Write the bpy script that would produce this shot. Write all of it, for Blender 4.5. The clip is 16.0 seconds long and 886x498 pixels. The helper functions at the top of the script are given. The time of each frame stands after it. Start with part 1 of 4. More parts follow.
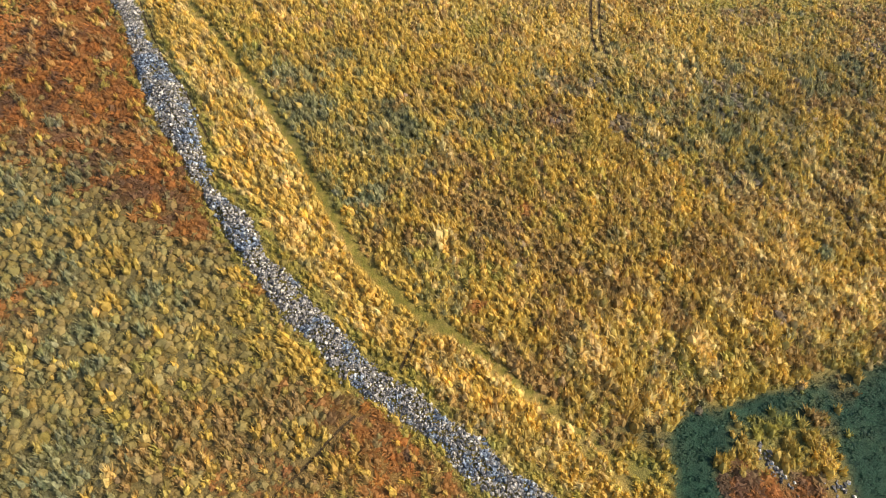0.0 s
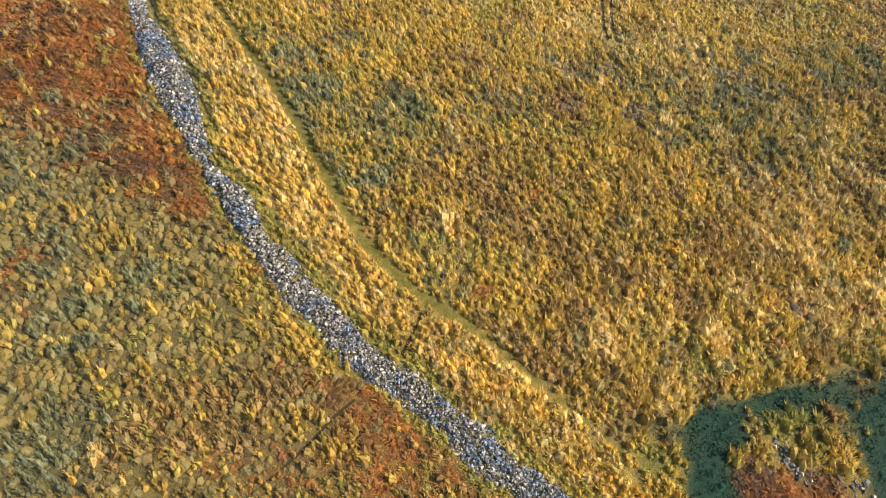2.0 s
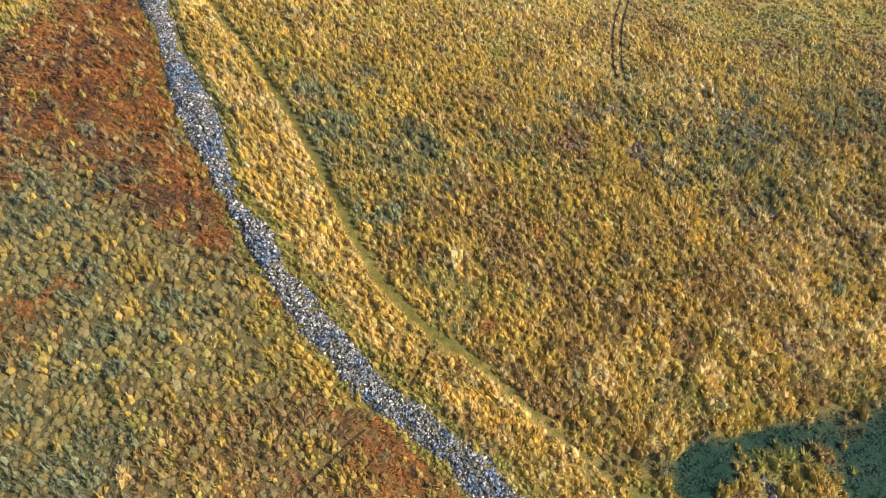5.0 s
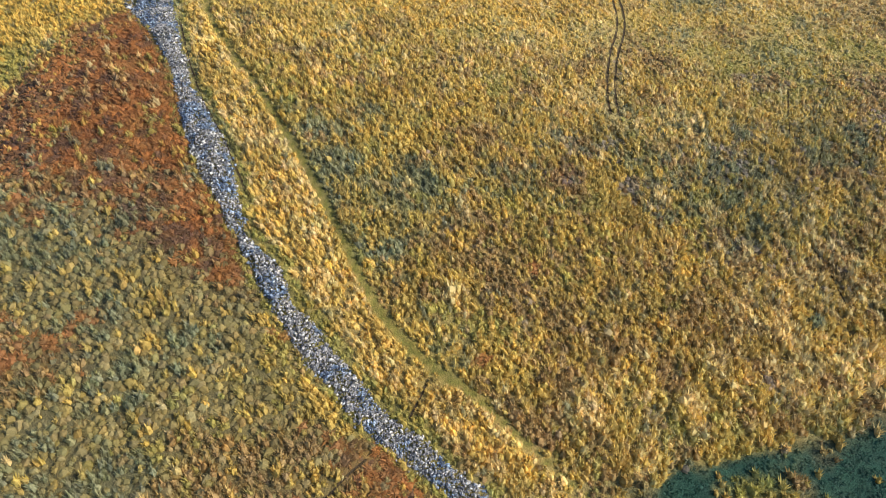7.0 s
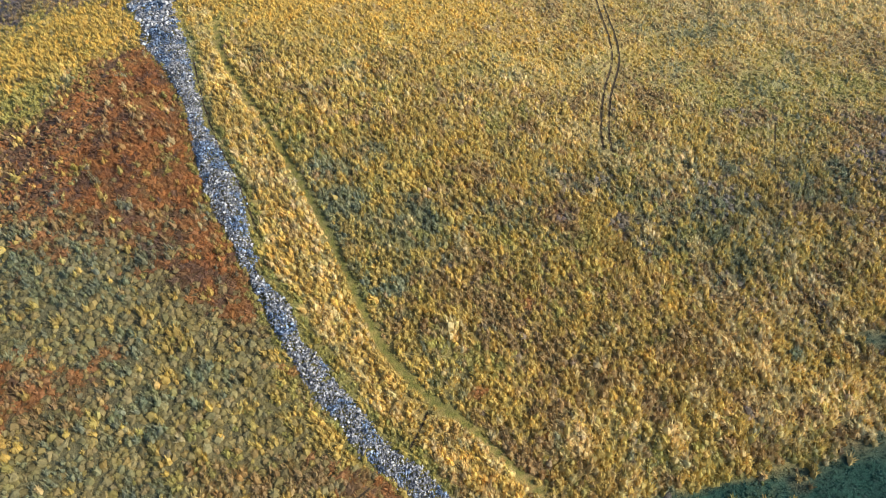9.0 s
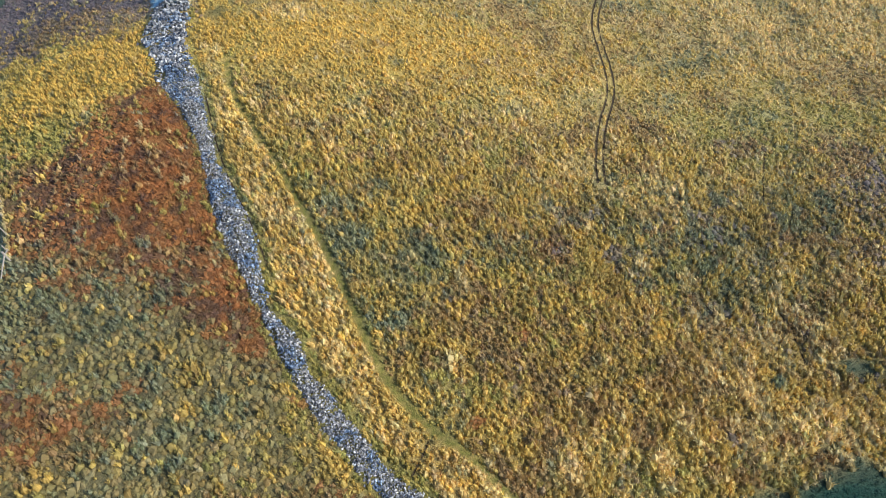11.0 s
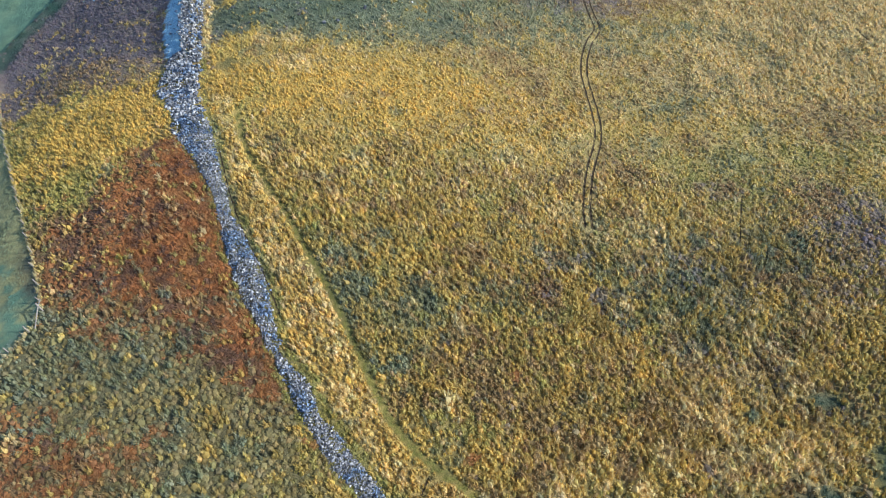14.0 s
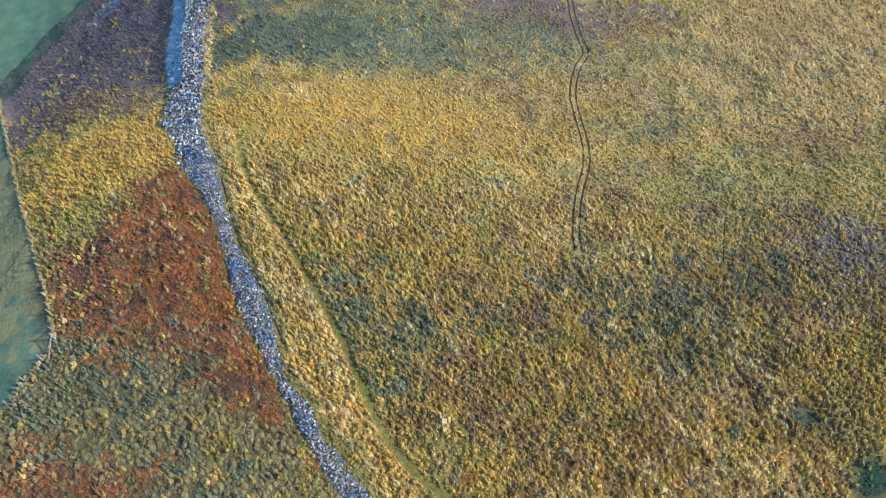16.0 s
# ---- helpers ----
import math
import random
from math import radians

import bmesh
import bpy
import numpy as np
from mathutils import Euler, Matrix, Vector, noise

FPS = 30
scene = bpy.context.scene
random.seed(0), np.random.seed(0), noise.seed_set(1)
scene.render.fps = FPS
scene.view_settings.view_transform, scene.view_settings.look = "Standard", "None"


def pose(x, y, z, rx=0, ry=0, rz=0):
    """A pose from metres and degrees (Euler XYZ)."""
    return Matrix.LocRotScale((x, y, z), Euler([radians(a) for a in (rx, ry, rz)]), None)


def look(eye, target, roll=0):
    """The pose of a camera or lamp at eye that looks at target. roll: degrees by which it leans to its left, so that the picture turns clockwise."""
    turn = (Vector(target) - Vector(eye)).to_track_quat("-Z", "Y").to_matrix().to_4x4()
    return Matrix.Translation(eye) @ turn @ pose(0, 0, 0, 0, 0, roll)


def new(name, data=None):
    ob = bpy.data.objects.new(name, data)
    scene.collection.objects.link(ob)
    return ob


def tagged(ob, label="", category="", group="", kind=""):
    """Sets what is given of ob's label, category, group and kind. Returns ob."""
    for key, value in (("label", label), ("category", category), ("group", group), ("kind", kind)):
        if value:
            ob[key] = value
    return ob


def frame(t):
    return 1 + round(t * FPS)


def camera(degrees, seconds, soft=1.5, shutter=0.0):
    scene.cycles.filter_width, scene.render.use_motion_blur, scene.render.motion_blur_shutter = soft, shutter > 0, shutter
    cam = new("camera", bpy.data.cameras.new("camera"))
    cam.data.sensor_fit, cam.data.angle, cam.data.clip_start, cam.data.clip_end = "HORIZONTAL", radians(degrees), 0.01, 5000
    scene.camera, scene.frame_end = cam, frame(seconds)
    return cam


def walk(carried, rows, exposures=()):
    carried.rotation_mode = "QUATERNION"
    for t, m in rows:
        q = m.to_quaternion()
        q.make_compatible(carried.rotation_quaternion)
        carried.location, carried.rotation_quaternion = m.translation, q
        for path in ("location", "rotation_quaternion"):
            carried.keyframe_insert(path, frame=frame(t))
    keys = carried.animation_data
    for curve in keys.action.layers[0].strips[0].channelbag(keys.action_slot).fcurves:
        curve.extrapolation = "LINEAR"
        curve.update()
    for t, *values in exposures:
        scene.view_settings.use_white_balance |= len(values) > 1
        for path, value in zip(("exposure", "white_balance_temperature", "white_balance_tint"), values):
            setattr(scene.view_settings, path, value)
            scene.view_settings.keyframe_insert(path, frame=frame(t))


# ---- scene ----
cam = camera(70.61, 16.0, soft=1.0)
# seconds, eye x, y, z, pitch, roll, yaw
ROWS = [
    (0, -0.000, -0.000, 33.420, -52.401, -0.791, 0.000),
    (0.5, -0.012, -0.221, 32.805, -52.143, -0.716, 0.001),
    (1, -0.047, -0.435, 32.078, -51.892, -0.593, -0.006),
    (1.5, -0.073, -0.588, 31.408, -51.708, -0.480, 0.096),
    (2, -0.127, -0.589, 31.162, -51.541, -0.306, 0.564),
    (2.5, -0.153, -0.520, 31.114, -51.502, -0.200, 0.924),
    (3, -0.232, -0.419, 31.395, -51.509, -0.083, 1.344),
    (3.5, -0.278, -0.332, 32.046, -51.498, 0.071, 1.597),
    (4, -0.287, -0.230, 32.837, -51.505, 0.184, 1.659),
    (6.5, -0.013, 0.718, 37.643, -51.955, 0.537, 2.049),
    (7, -0.009, 0.966, 38.704, -52.103, 0.612, 2.111),
    (7.5, 0.011, 1.210, 39.892, -52.231, 0.645, 2.193),
    (8, 0.054, 1.469, 41.098, -52.408, 0.696, 2.227),
    (8.5, 0.069, 1.756, 42.286, -52.576, 0.747, 2.284),
    (9, 0.066, 2.029, 43.443, -52.714, 0.810, 2.322),
    (11.5, 0.405, 3.347, 49.322, -53.271, 0.182, 3.093),
    (12, 0.490, 3.443, 50.401, -53.272, 0.020, 3.126),
    (12.5, 0.524, 3.573, 51.495, -53.300, -0.114, 3.149),
    (13, 0.532, 3.748, 52.671, -53.357, -0.151, 3.119),
    (13.5, 0.512, 3.997, 53.909, -53.354, -0.117, 3.077),
    (14, 0.488, 4.243, 55.213, -53.407, -0.054, 2.983),
    (14.5, 0.472, 4.459, 56.526, -53.464, -0.077, 2.927),
    (15, 0.527, 4.617, 57.740, -53.470, -0.135, 2.908),
    (15.5, 0.637, 4.726, 58.813, -53.418, -0.251, 2.868),
    (16, 0.792, 4.831, 59.419, -53.466, -0.314, 2.605),
]
walk(cam, [(t, pose(x, y, z, 90 + pitch, 0, yaw) @ pose(0, 0, 0, 0, 0, roll)) for t, x, y, z, pitch, roll, yaw in ROWS],
     [(0, 0.48, 7400, 12), (4, 0.46, 6740, 12), (9, 0.38, 5790, 10), (12.5, 0.32, 5380, 9.5), (16, 0.31, 5050, 9)])

# ---- light: low warm sun from the east, clear sky ----
SUN_UP, SUN_ROUND = 31.0, 90.0
world = bpy.data.worlds.new("sky")
scene.world = world
world.use_nodes = True
sky = world.node_tree.nodes.new("ShaderNodeTexSky")
sky.sky_type, sky.sun_disc = "NISHITA", False
sky.sun_elevation, sky.sun_rotation = radians(SUN_UP), radians(SUN_ROUND)
back = world.node_tree.nodes["Background"]
world.node_tree.links.new(sky.outputs[0], back.inputs[0])
back.inputs[1].default_value = 0.175
sun = new("sun", bpy.data.lights.new("sun", "SUN"))
sun.data.energy, sun.data.angle, sun.data.color = 4.8, radians(0.6), (1.0, 0.90, 0.74)
se, sr = radians(SUN_UP), radians(SUN_ROUND)
sun.matrix_world = look((400 * math.cos(se) * math.sin(sr), 400 * math.cos(se) * math.cos(sr), 400 * math.sin(se)), (0, 0, 0))

# ---- plan ----
TERRAIN = (0.000, -8.133, 4.332, -3.027, 3.684, -3.009, 5.438, -0.631, -2.725, 2.071)
rng = np.random.default_rng(7)


def soft(v, lo, hi, k=5.0):
    """v, held between lo and hi with rounded shoulders."""
    v = lo + k * np.logaddexp(0, (v - lo) / k)
    return hi - k * np.logaddexp(0, (hi - v) / k)


def lattice(ix, iy, seed):
    h = (ix.astype(np.int64) * 374761393 + iy.astype(np.int64) * 668265263 + seed * 974634777) & 0xFFFFFFFF
    h = ((h ^ (h >> 13)) * 1274126177) & 0xFFFFFFFF
    return ((h ^ (h >> 16)) & 0xFFFF) / 65535.0


def grain(x, y, size, seed=0, octaves=1):
    """Smooth noise from -1 to 1, of that many metres a bump."""
    total, weight, scale = 0.0, 0.0, 1.0
    for o in range(octaves):
        u, v = x / size * scale + 13.7 * o, y / size * scale - 7.3 * o
        iu, iv = np.floor(u), np.floor(v)
        fu, fv = u - iu, v - iv
        fu, fv = fu * fu * (3 - 2 * fu), fv * fv * (3 - 2 * fv)
        s = seed * 31 + o
        a = lattice(iu, iv, s) * (1 - fu) + lattice(iu + 1, iv, s) * fu
        b = lattice(iu, iv + 1, s) * (1 - fu) + lattice(iu + 1, iv + 1, s) * fu
        total, weight = total + (a * (1 - fv) + b * fv) / scale, weight + 1 / scale
        scale *= 2.1
    return total / weight * 2 - 1


def smooth(a, b, v):
    t = np.clip((v - a) / (b - a), 0, 1)
    return t * t * (3 - 2 * t)


def hill(x, y):
    u, v = soft(x, -68, 50) / 50, (soft(y, -4, 114) - 50) / 50
    t = TERRAIN
    return (t[0] + t[1] * u + t[2] * v + t[3] * u * u + t[4] * u * v + t[5] * v * v
            + t[6] * u ** 3 + t[7] * u * u * v + t[8] * u * v * v + t[9] * v ** 3)


def along(line, x, y):
    """Distance to a line of (x, y, ...) points, signed to its left, the point's place along it in metres, and the third column there."""
    best = np.full(np.shape(x), 1e9)
    side, place, third, run = best * 0, best * 0, best * 0, 0.0
    for p, q in zip(line[:-1], line[1:]):
        dx, dy = q[0] - p[0], q[1] - p[1]
        n = math.hypot(dx, dy)
        s = np.clip(((x - p[0]) * dx + (y - p[1]) * dy) / n / n, 0, 1)
        d = np.hypot(x - p[0] - s * dx, y - p[1] - s * dy)
        m = d < best
        best = np.where(m, d, best)
        side = np.where(m, np.sign(dx * (y - p[1]) - dy * (x - p[0])), side)
        place = np.where(m, run + s * n, place)
        if len(p) > 2:
            third = np.where(m, p[2] + s * (q[2] - p[2]), third)
        run += n
    return best, side, place, third


# x, y, width of the tumbled wall, from the far end
WALL = [(-48.5, 128, 5.8), (-45.5, 108, 5.8), (-42.6, 91.8, 5.8), (-41.2, 84.7, 5.8), (-39.6, 78, 5.1), (-38.5, 74.8, 4.6), (-37.6, 71.7, 4.8), (-37.4, 68.3, 5.8), (-36.6, 66.1, 4.8),
        (-34.7, 63.3, 3.7), (-33.7, 60.7, 4.4), (-32.4, 58.8, 4.0), (-30.3, 55.9, 2.75), (-29.4, 54.1, 2.3), (-28.0, 51.5, 1.8)]
WALL += [(-26.9, 49.8, 1.6), (-25.7, 46.7, 1.4), (-24.5, 44.8, 2.0), (-22.9, 41.6, 2.6), (-21.6, 39.8, 2.8), (-20.9, 38.3, 2.7), (-20.1, 36.8, 2.5), (-19.2, 35.5, 2.0), (-18.5, 34.1, 1.5), (-17.5, 32.2, 1.5),
         (-17.1, 31.4, 0.5), (-16.6, 30.6, 1.0), (-15.7, 29.5, 1.4), (-14.3, 28.2, 2.0), (-13.3, 26.4, 1.7), (-12.6, 25.2, 1.4), (-11.2, 24.1, 1.95)]
WALL += [(-9.9, 22.3, 2.1), (-8.8, 21.4, 2.0), (-7.7, 20.5, 1.9), (-6.3, 18.9, 2.15), (-4.9, 17.9, 1.8), (-3.5, 17.1, 2.05), (-2.4, 16.4, 2.3), (-0.9, 15.4, 1.6), (0.2, 14.7, 1.7), (0.9, 14.2, 2.2), (1.8, 13.6, 2.65),
         (2.7, 12.8, 2.3), (3.9, 12.1, 1.7), (5.5, 11.2, 2.1), (9, 9.2, 2.2), (14, 6.5, 2.2)]
# the sheep path beside it
TROD = [(-28.6, 64, 0.33), (-27.4, 60.8, 0.50), (-25.9, 57.1, 0.55), (-22.4, 52, 0.50), (-19.6, 48.5, 0.50), (-17.6, 45.4, 0.55), (-15.2, 41.6, 0.66), (-13.2, 38.9, 0.66),
        (-11.3, 35.8, 0.66), (-9.7, 33.0, 0.66), (-8.8, 31.4, 0.66), (-7.2, 28.4, 0.66), (-5.5, 25.9, 0.66), (-3.7, 24, 0.66), (-1.4, 22.4, 0.66),
        (1.3, 21.1, 0.60), (3.6, 19.5, 0.55), (5.8, 17.8, 0.46), (8, 16.2, 0.36), (10.2, 14.9, 0.32), (14, 13.1, 0.32), (18, 10.5, 0.32)]
# wheel track of a quad bike
TRACK = [(17, 122), (17.7, 100.5), (17.9, 94.8), (18.9, 90.2), (19.6, 87.7), (17.6, 84.1), (16.4, 78.3), (16.8, 74.4), (17.6, 69.2), (17.7, 65.1), (16.1, 60.1), (15.2, 54.7), (15.3, 51)]

def rounded(line, times=2):
    """The line with its corners cut."""
    for _ in range(times):
        line = [line[0]] + [tuple(a * (1 - k) + b * k for a, b in zip(p, q)) for p, q in zip(line[:-1], line[1:]) for k in (0.25, 0.75)] + [line[-1]]
    return line


TRACK = rounded(TRACK)
TROD = rounded([(x, y, w * 1.0) for x, y, w in TROD], 1)
# narrow hoof-worn lines
WORN = [[(-29.1, 57.3), (-27.7, 54.0), (-25.5, 49.0), (-23.6, 45.4), (-21.6, 42.3), (-20.2, 40.2), (-18.8, 37.8), (-17.5, 35.4)], [(-5.6, 15.6), (-6.9, 14.2), (-8.1, 12.7), (-10.2, 10.6)],
        [(-1.7, 21.6), (-2.2, 20.2), (-2.9, 18.6)], [(35.6, 58.7), (34.6, 54.9), (34.0, 51.9)], [(33.2, 38.2), (34.4, 35), (34.8, 33)],
        [(58.3, 97), (60.9, 90.0)]]
WORN = [rounded(line) for line in WORN]
FENCE_A = [(-79, 89), (-73.5, 80.2), (-69, 72.9), (-61.7, 62.6), (-55.5, 54.7), (-49.8, 47.2), (-45.5, 41.2), (-41.4, 34.7)]
FENCE_B = [(-41.4, 34.7), (-41.6, 32.9), (-42.5, 29.7), (-43.7, 26.2), (-46.5, 18), (-50, 8)]

# ground cover: x, y, half length, half width, turn, strength
BRACKEN = [(-35, 52, 9, 6, 50, 3), (-33, 45, 12, 7, 0, 3.2), (-30, 37, 13, 5.2, 0, 2.6), (-25, 38, 8, 4.5, -40, 3), (-20, 31.5, 7, 2.6, -50, 3), (-33, 55, 4, 2.5, 60, 2.5), (-36.5, 19.4, 7.5, 3.4, 10, 3.4), (-29.5, 20.4, 4.5, 1.7, 0, 1.5), (-38, 24, 3, 1.6, 0, 1), (-0.5, 12.4, 7.5, 1.3, -30, 1.7), (-3.5, 13, 6, 1.6, -30, 1.1), (-9, 11.4, 5, 1.6, -10, 0.9)]
BRACKEN += [(-2, 10, 6, 2, -20, 1.2), (-12.5, 23.2, 2.5, 0.8, -40, 0.7), (21.5, 12.2, 2.6, 1.5, 10, 3.2), (25, 12.6, 2, 1.2, 0, 2), (-27, 21.5, 2.5, 1, 60, 1.6), (-16.5, 41, 2, 1, 40, 0.9), (9.981, 42.22, 1.3, 1.1, 0, 1.2), (6.241, 32.42, 1, 0.73, 0, 0.9), (2.359, 23.6, 1.1, 0.75, 0, 0.7), (-20.7, 31.3, 6, 2.4, -20, 1.6), (-22.17, 31.38, 4.6, 2.5, 0, 2.2), (-29.12, 34.65, 3.7, 2.3, 0, 2)]
DEAD = [(-42, 44, 7, 5, 20, 1.6), (-38, 38, 7, 2.5, 0, 1.6), (-33, 47, 3, 2, 0, 1.2), (-36, 20.5, 5, 2, 0, 1), (19.8, 12.2, 1.3, 1.4, 0, 2.5), (-27, 34.1, 6, 2.2, -20, 1.5), (-21.7, 30.8, 5, 2, -30, 1.4), (-28.68, 38.24, 4.5, 3.3, 0, 1), (-26.52, 32.29, 4.5, 2.4, 0, 0.8), (20.12, 13.37, 1.9, 1.2, 0, 3), (24.86, 13.43, 2.6, 0.89, 0, 1.2)]
HEATHER = [(-70, 87, 11, 6, 60, 3), (-62, 76, 10, 5, 40, 1.8), (-58, 96, 28, 12, -10, 4), (-52, 80, 17, 10, -15, 2), (-66, 82, 12, 9, 40, 2), (-47.5, 41, 4, 1.6, 125, 2), (50, 53, 9, 6, 10, 0.5), (45, 60, 4, 2, 0, 0.8), (30, 47, 8, 5, 0, 0.45), (14, 97.5, 22, 3, 3, 0.8), (31, 100, 9, 3, 0, 1.2), (32, 59, 4, 1.8, 0, 1.2)]
HEATHER += [(50, 55.6, 7, 2.5, 10, 0.9), (9, 41.7, 2, 1, 0, 1.2), (25, 37, 3, 1.4, 0, 0.8), (6, 67, 5, 1.6, 0, 0.6), (44, 46, 5, 2.5, 10, 0.4), (12, 46, 5, 2.5, 0, 0.3), (33, 36, 6, 2.5, 0, 0.3), (12.82, 95.28, 15, 4.6, 0, 1.6), (50.52, 55.39, 5, 4.2, 0, 1.3), (26.99, 25.24, 2.4, 1.2, 0, 0.7), (17.38, 42.16, 3.2, 1.7, 0, 0.6), (12.82, 95.28, 15, 4.6, 0, 2.4)]
GREEN = [(-22, 84.5, 15, 5, 0, 3), (-33, 82, 4, 5, 80, 2.4), (-4, 83, 12, 4, 0, 1), (-31.5, 71.5, 1.8, 1.4, 0, 4), (17, 12.5, 2.3, 5, -4, 5), (18.2, 16.2, 3.2, 2, 20, 5), (23.2, 18.4, 5.5, 1.3, 18, 4), (30, 19, 6.5, 2.6, 12, 4.5), (37, 19, 7.5, 5.2, 10, 6), (31, 14, 3.2, 4, 0, 4.5), (36, 15, 4, 4, 0, 5), (30.2, 15.6, 2.6, 3.2, 20, 3.5)]
# the last two are dark strips painting the shadow line at the field edge
GREEN += [(40.1, 33.14, 4.1, 1.6, 0, 2.3), (46.65, 26.98, 3, 2.4, 0, 3), (12.5, 16, 3.6, 0.9, 10, 1.4), (13.5, 13.8, 3, 1.2, 30, 1.2), (-70.6, 97, 11, 1.5, 67, 14), (-74.2, 85, 7, 1.5, 78, 14)]
CUSHION = [(-36, 28, 16, 9, 0, 2.6), (-25, 21, 14, 10, 0, 2.2), (-34, 33, 8, 3, 0, 2), (-14, 15, 8, 6, -30, 1.2), (-26, 12, 10, 6, 0, 2)]
GREY = [(-18, 92.5, 22, 5, 0, 4), (6, 89, 15, 6, 0, 4.5), (37, 90, 12, 3, 0, 3), (29, 73, 6, 3, 30, 2.2), (24, 64.7, 3, 1.2, 40, 2.5), (36, 62, 4, 5, 0, 1.2), (-37, 30, 12, 5, 0, 2.6), (-31, 27, 6, 3.5, 0, 1), (-27, 16, 6, 3, 60, 1.8), (-23, 12, 5, 1.6, 20, 2.6), (-21, 19, 5, 2, 30, 1), (-8, 38, 10, 4.5, -10, 2)]
GREY += [(20, 49, 16, 5, 8, 0.8), (28, 42, 10, 5, 0, 1.2), (-14, 84.5, 24, 7, 0, 5), (18, 86, 14, 5, 0, 1.6), (-4, 85, 14, 5, 0, 1.2), (36, 78, 14, 3, 0, 0.8), (27, 75, 7, 3, 20, 0.5), (-10, 45, 6, 3, 0, 0.5), (-3.684, 38.97, 2, 1.1, 0, 2), (5.9, 40.56, 1.5, 1.6, 0, 3), (-11.89, 43.18, 2.7, 1.9, 0, 1.6), (-10.45, 37.98, 1.3, 1.2, 0, 1.6)]
GREY += [(-5.989, 31.98, 2, 1.1, 0, 1.8), (24.44, 41.9, 1.4, 1.6, 0, 3), (30.63, 40.1, 2.5, 1.3, 0, 1.6), (39.01, 50.93, 4.6, 3.9, 0, 1.3), (27.63, 44.92, 3.4, 3.5, 0, 1), (-24.08, 19.83, 1.6, 2.2, 0, 3), (-21.39, 11.13, 1.7, 0.72, 0, 3.5), (-26.39, 24.06, 2.1, 2.1, 0, 1.5), (-33.34, 28.46, 7.3, 2.3, 0, 1.2), (43.21, 87.56, 3.6, 4, 0, 4), (22.7, 83.52, 2.2, 1.3, 0, 3), (55.81, 90.64, 4, 1.6, 0, 2.5)]
GREY += [(26.36, 71.96, 5, 2.8, 0, 2), (39.95, 68.78, 1.2, 2.6, 0, 2.5), (4.577, 40.07, 3.5, 2, 0, 1.4), (-7.929, 33.98, 5.2, 3.6, 0, 0.7), (23.37, 43.26, 7, 4.3, 0, 0.8), (15.85, 85.26, 13, 3.9, 0, 1.4)]
STRAW = [(24, 72, 48, 22, 5, 0.55), (33, 27, 9, 5, 20, 1.3), (30, 34, 6, 3, 0, 0.8), (13, 22, 4, 3, 0, 0.7), (8, 18, 6, 2.5, -20, 0.4), (62, 97, 26, 15, 10, 16), (53, 101, 8, 3.5, 0, 25), (48, 84, 22, 12, 0, 5), (24, 78, 12, 3, 0, 0.7), (-1.6, 41.8, 1, 0.5, 0, 1), (20, 52, 9, 3, 10, 0.8), (-19, 44, 2.5, 12, 32, 0.8)]
STRAW += [(5, 13, 5, 2, -30, 0.8), (22, 20.8, 4, 0.8, 15, 1.6), (15.16, 51.73, 5.7, 3.3, 0, 1.1), (20.8, 48.91, 3.4, 3.1, 0, 0.8), (25.91, 30.32, 3, 2.5, 0, 1.6), (10.79, 20.03, 2.5, 1.6, 0, 1), (14.19, 17.65, 2.1, 1.1, 0, 1.2), (19.87, 20.43, 1.1, 0.82, 0, 2.5), (-18.96, 17.57, 1.6, 0.89, 0, 1), (56.01, 97.75, 17, 13, 0, 4), (-21.01, 72.29, 6.9, 1.6, 0, 3), (-25.85, 77.3, 4, 1.7, 0, 2)]
STRAW += [(34, 35, 7, 5, 0, 1), (38, 44, 8, 4, 0, 0.6)]
BROWN = [(-43, 44, 7, 5, 20, 0.9), (-35, 18.5, 9, 4, 0, 1.6), (14, 94, 18, 4, 3, 2.2), (33, 97, 10, 4, 0, 1.6), (7, 74, 7, 2.5, 0, 3.2), (51, 72.5, 10, 4, 0, 2.5), (20, 81, 12, 2.5, 0, 1.8), (33, 59.5, 4, 1.8, 0, 3), (44, 60, 4, 2, 0, 3), (20, 61, 5, 1.6, 0, 2), (51, 73, 8, 3, 0, 1.4), (20, 63, 7, 2, 0, 1)]
BROWN += [(-8, 13, 7, 3, -25, 1), (-30, 35, 12, 2.5, 0, 1.2), (-52, 73.5, 13, 3.5, -12, 2.2), (-40, 74, 5, 3, 0, 1), (47, 50, 12, 8, 10, 0.6), (38, 40, 3, 1.5, 0, 1.5), (-12, 13, 7, 3, -20, 1.3), (-17, 12, 4, 2, 0, 0.9), (7.2, 22.8, 1.1, 0.8, 20, 3), (6.4, 18.6, 1, 0.7, 0, 3), (27.5, 17.5, 1.4, 0.8, 0, 3), (30, 20.3, 1.3, 0.9, 0, 2.5)]
BROWN += [(3, 43, 3, 1.6, 0, 1.5), (45, 57, 3.5, 1.4, 0, 2), (12, 31, 16, 8, 0, 0.8), (3, 35, 8, 3, 0, 0.5), (-4, 50, 14, 3, 0, 0.5), (14, 57, 9, 3, 10, 0.7), (4, 41, 4, 1.5, 0, 0.9), (20, 58, 4, 2, 0, 0.8), (40, 34, 5, 4, 0, 0.7), (10, 26, 8, 3, 0, 0.5), (0.9767, 44.24, 2, 1.7, 0, 2), (9.505, 42.46, 2.3, 2, 0, 2.6)]
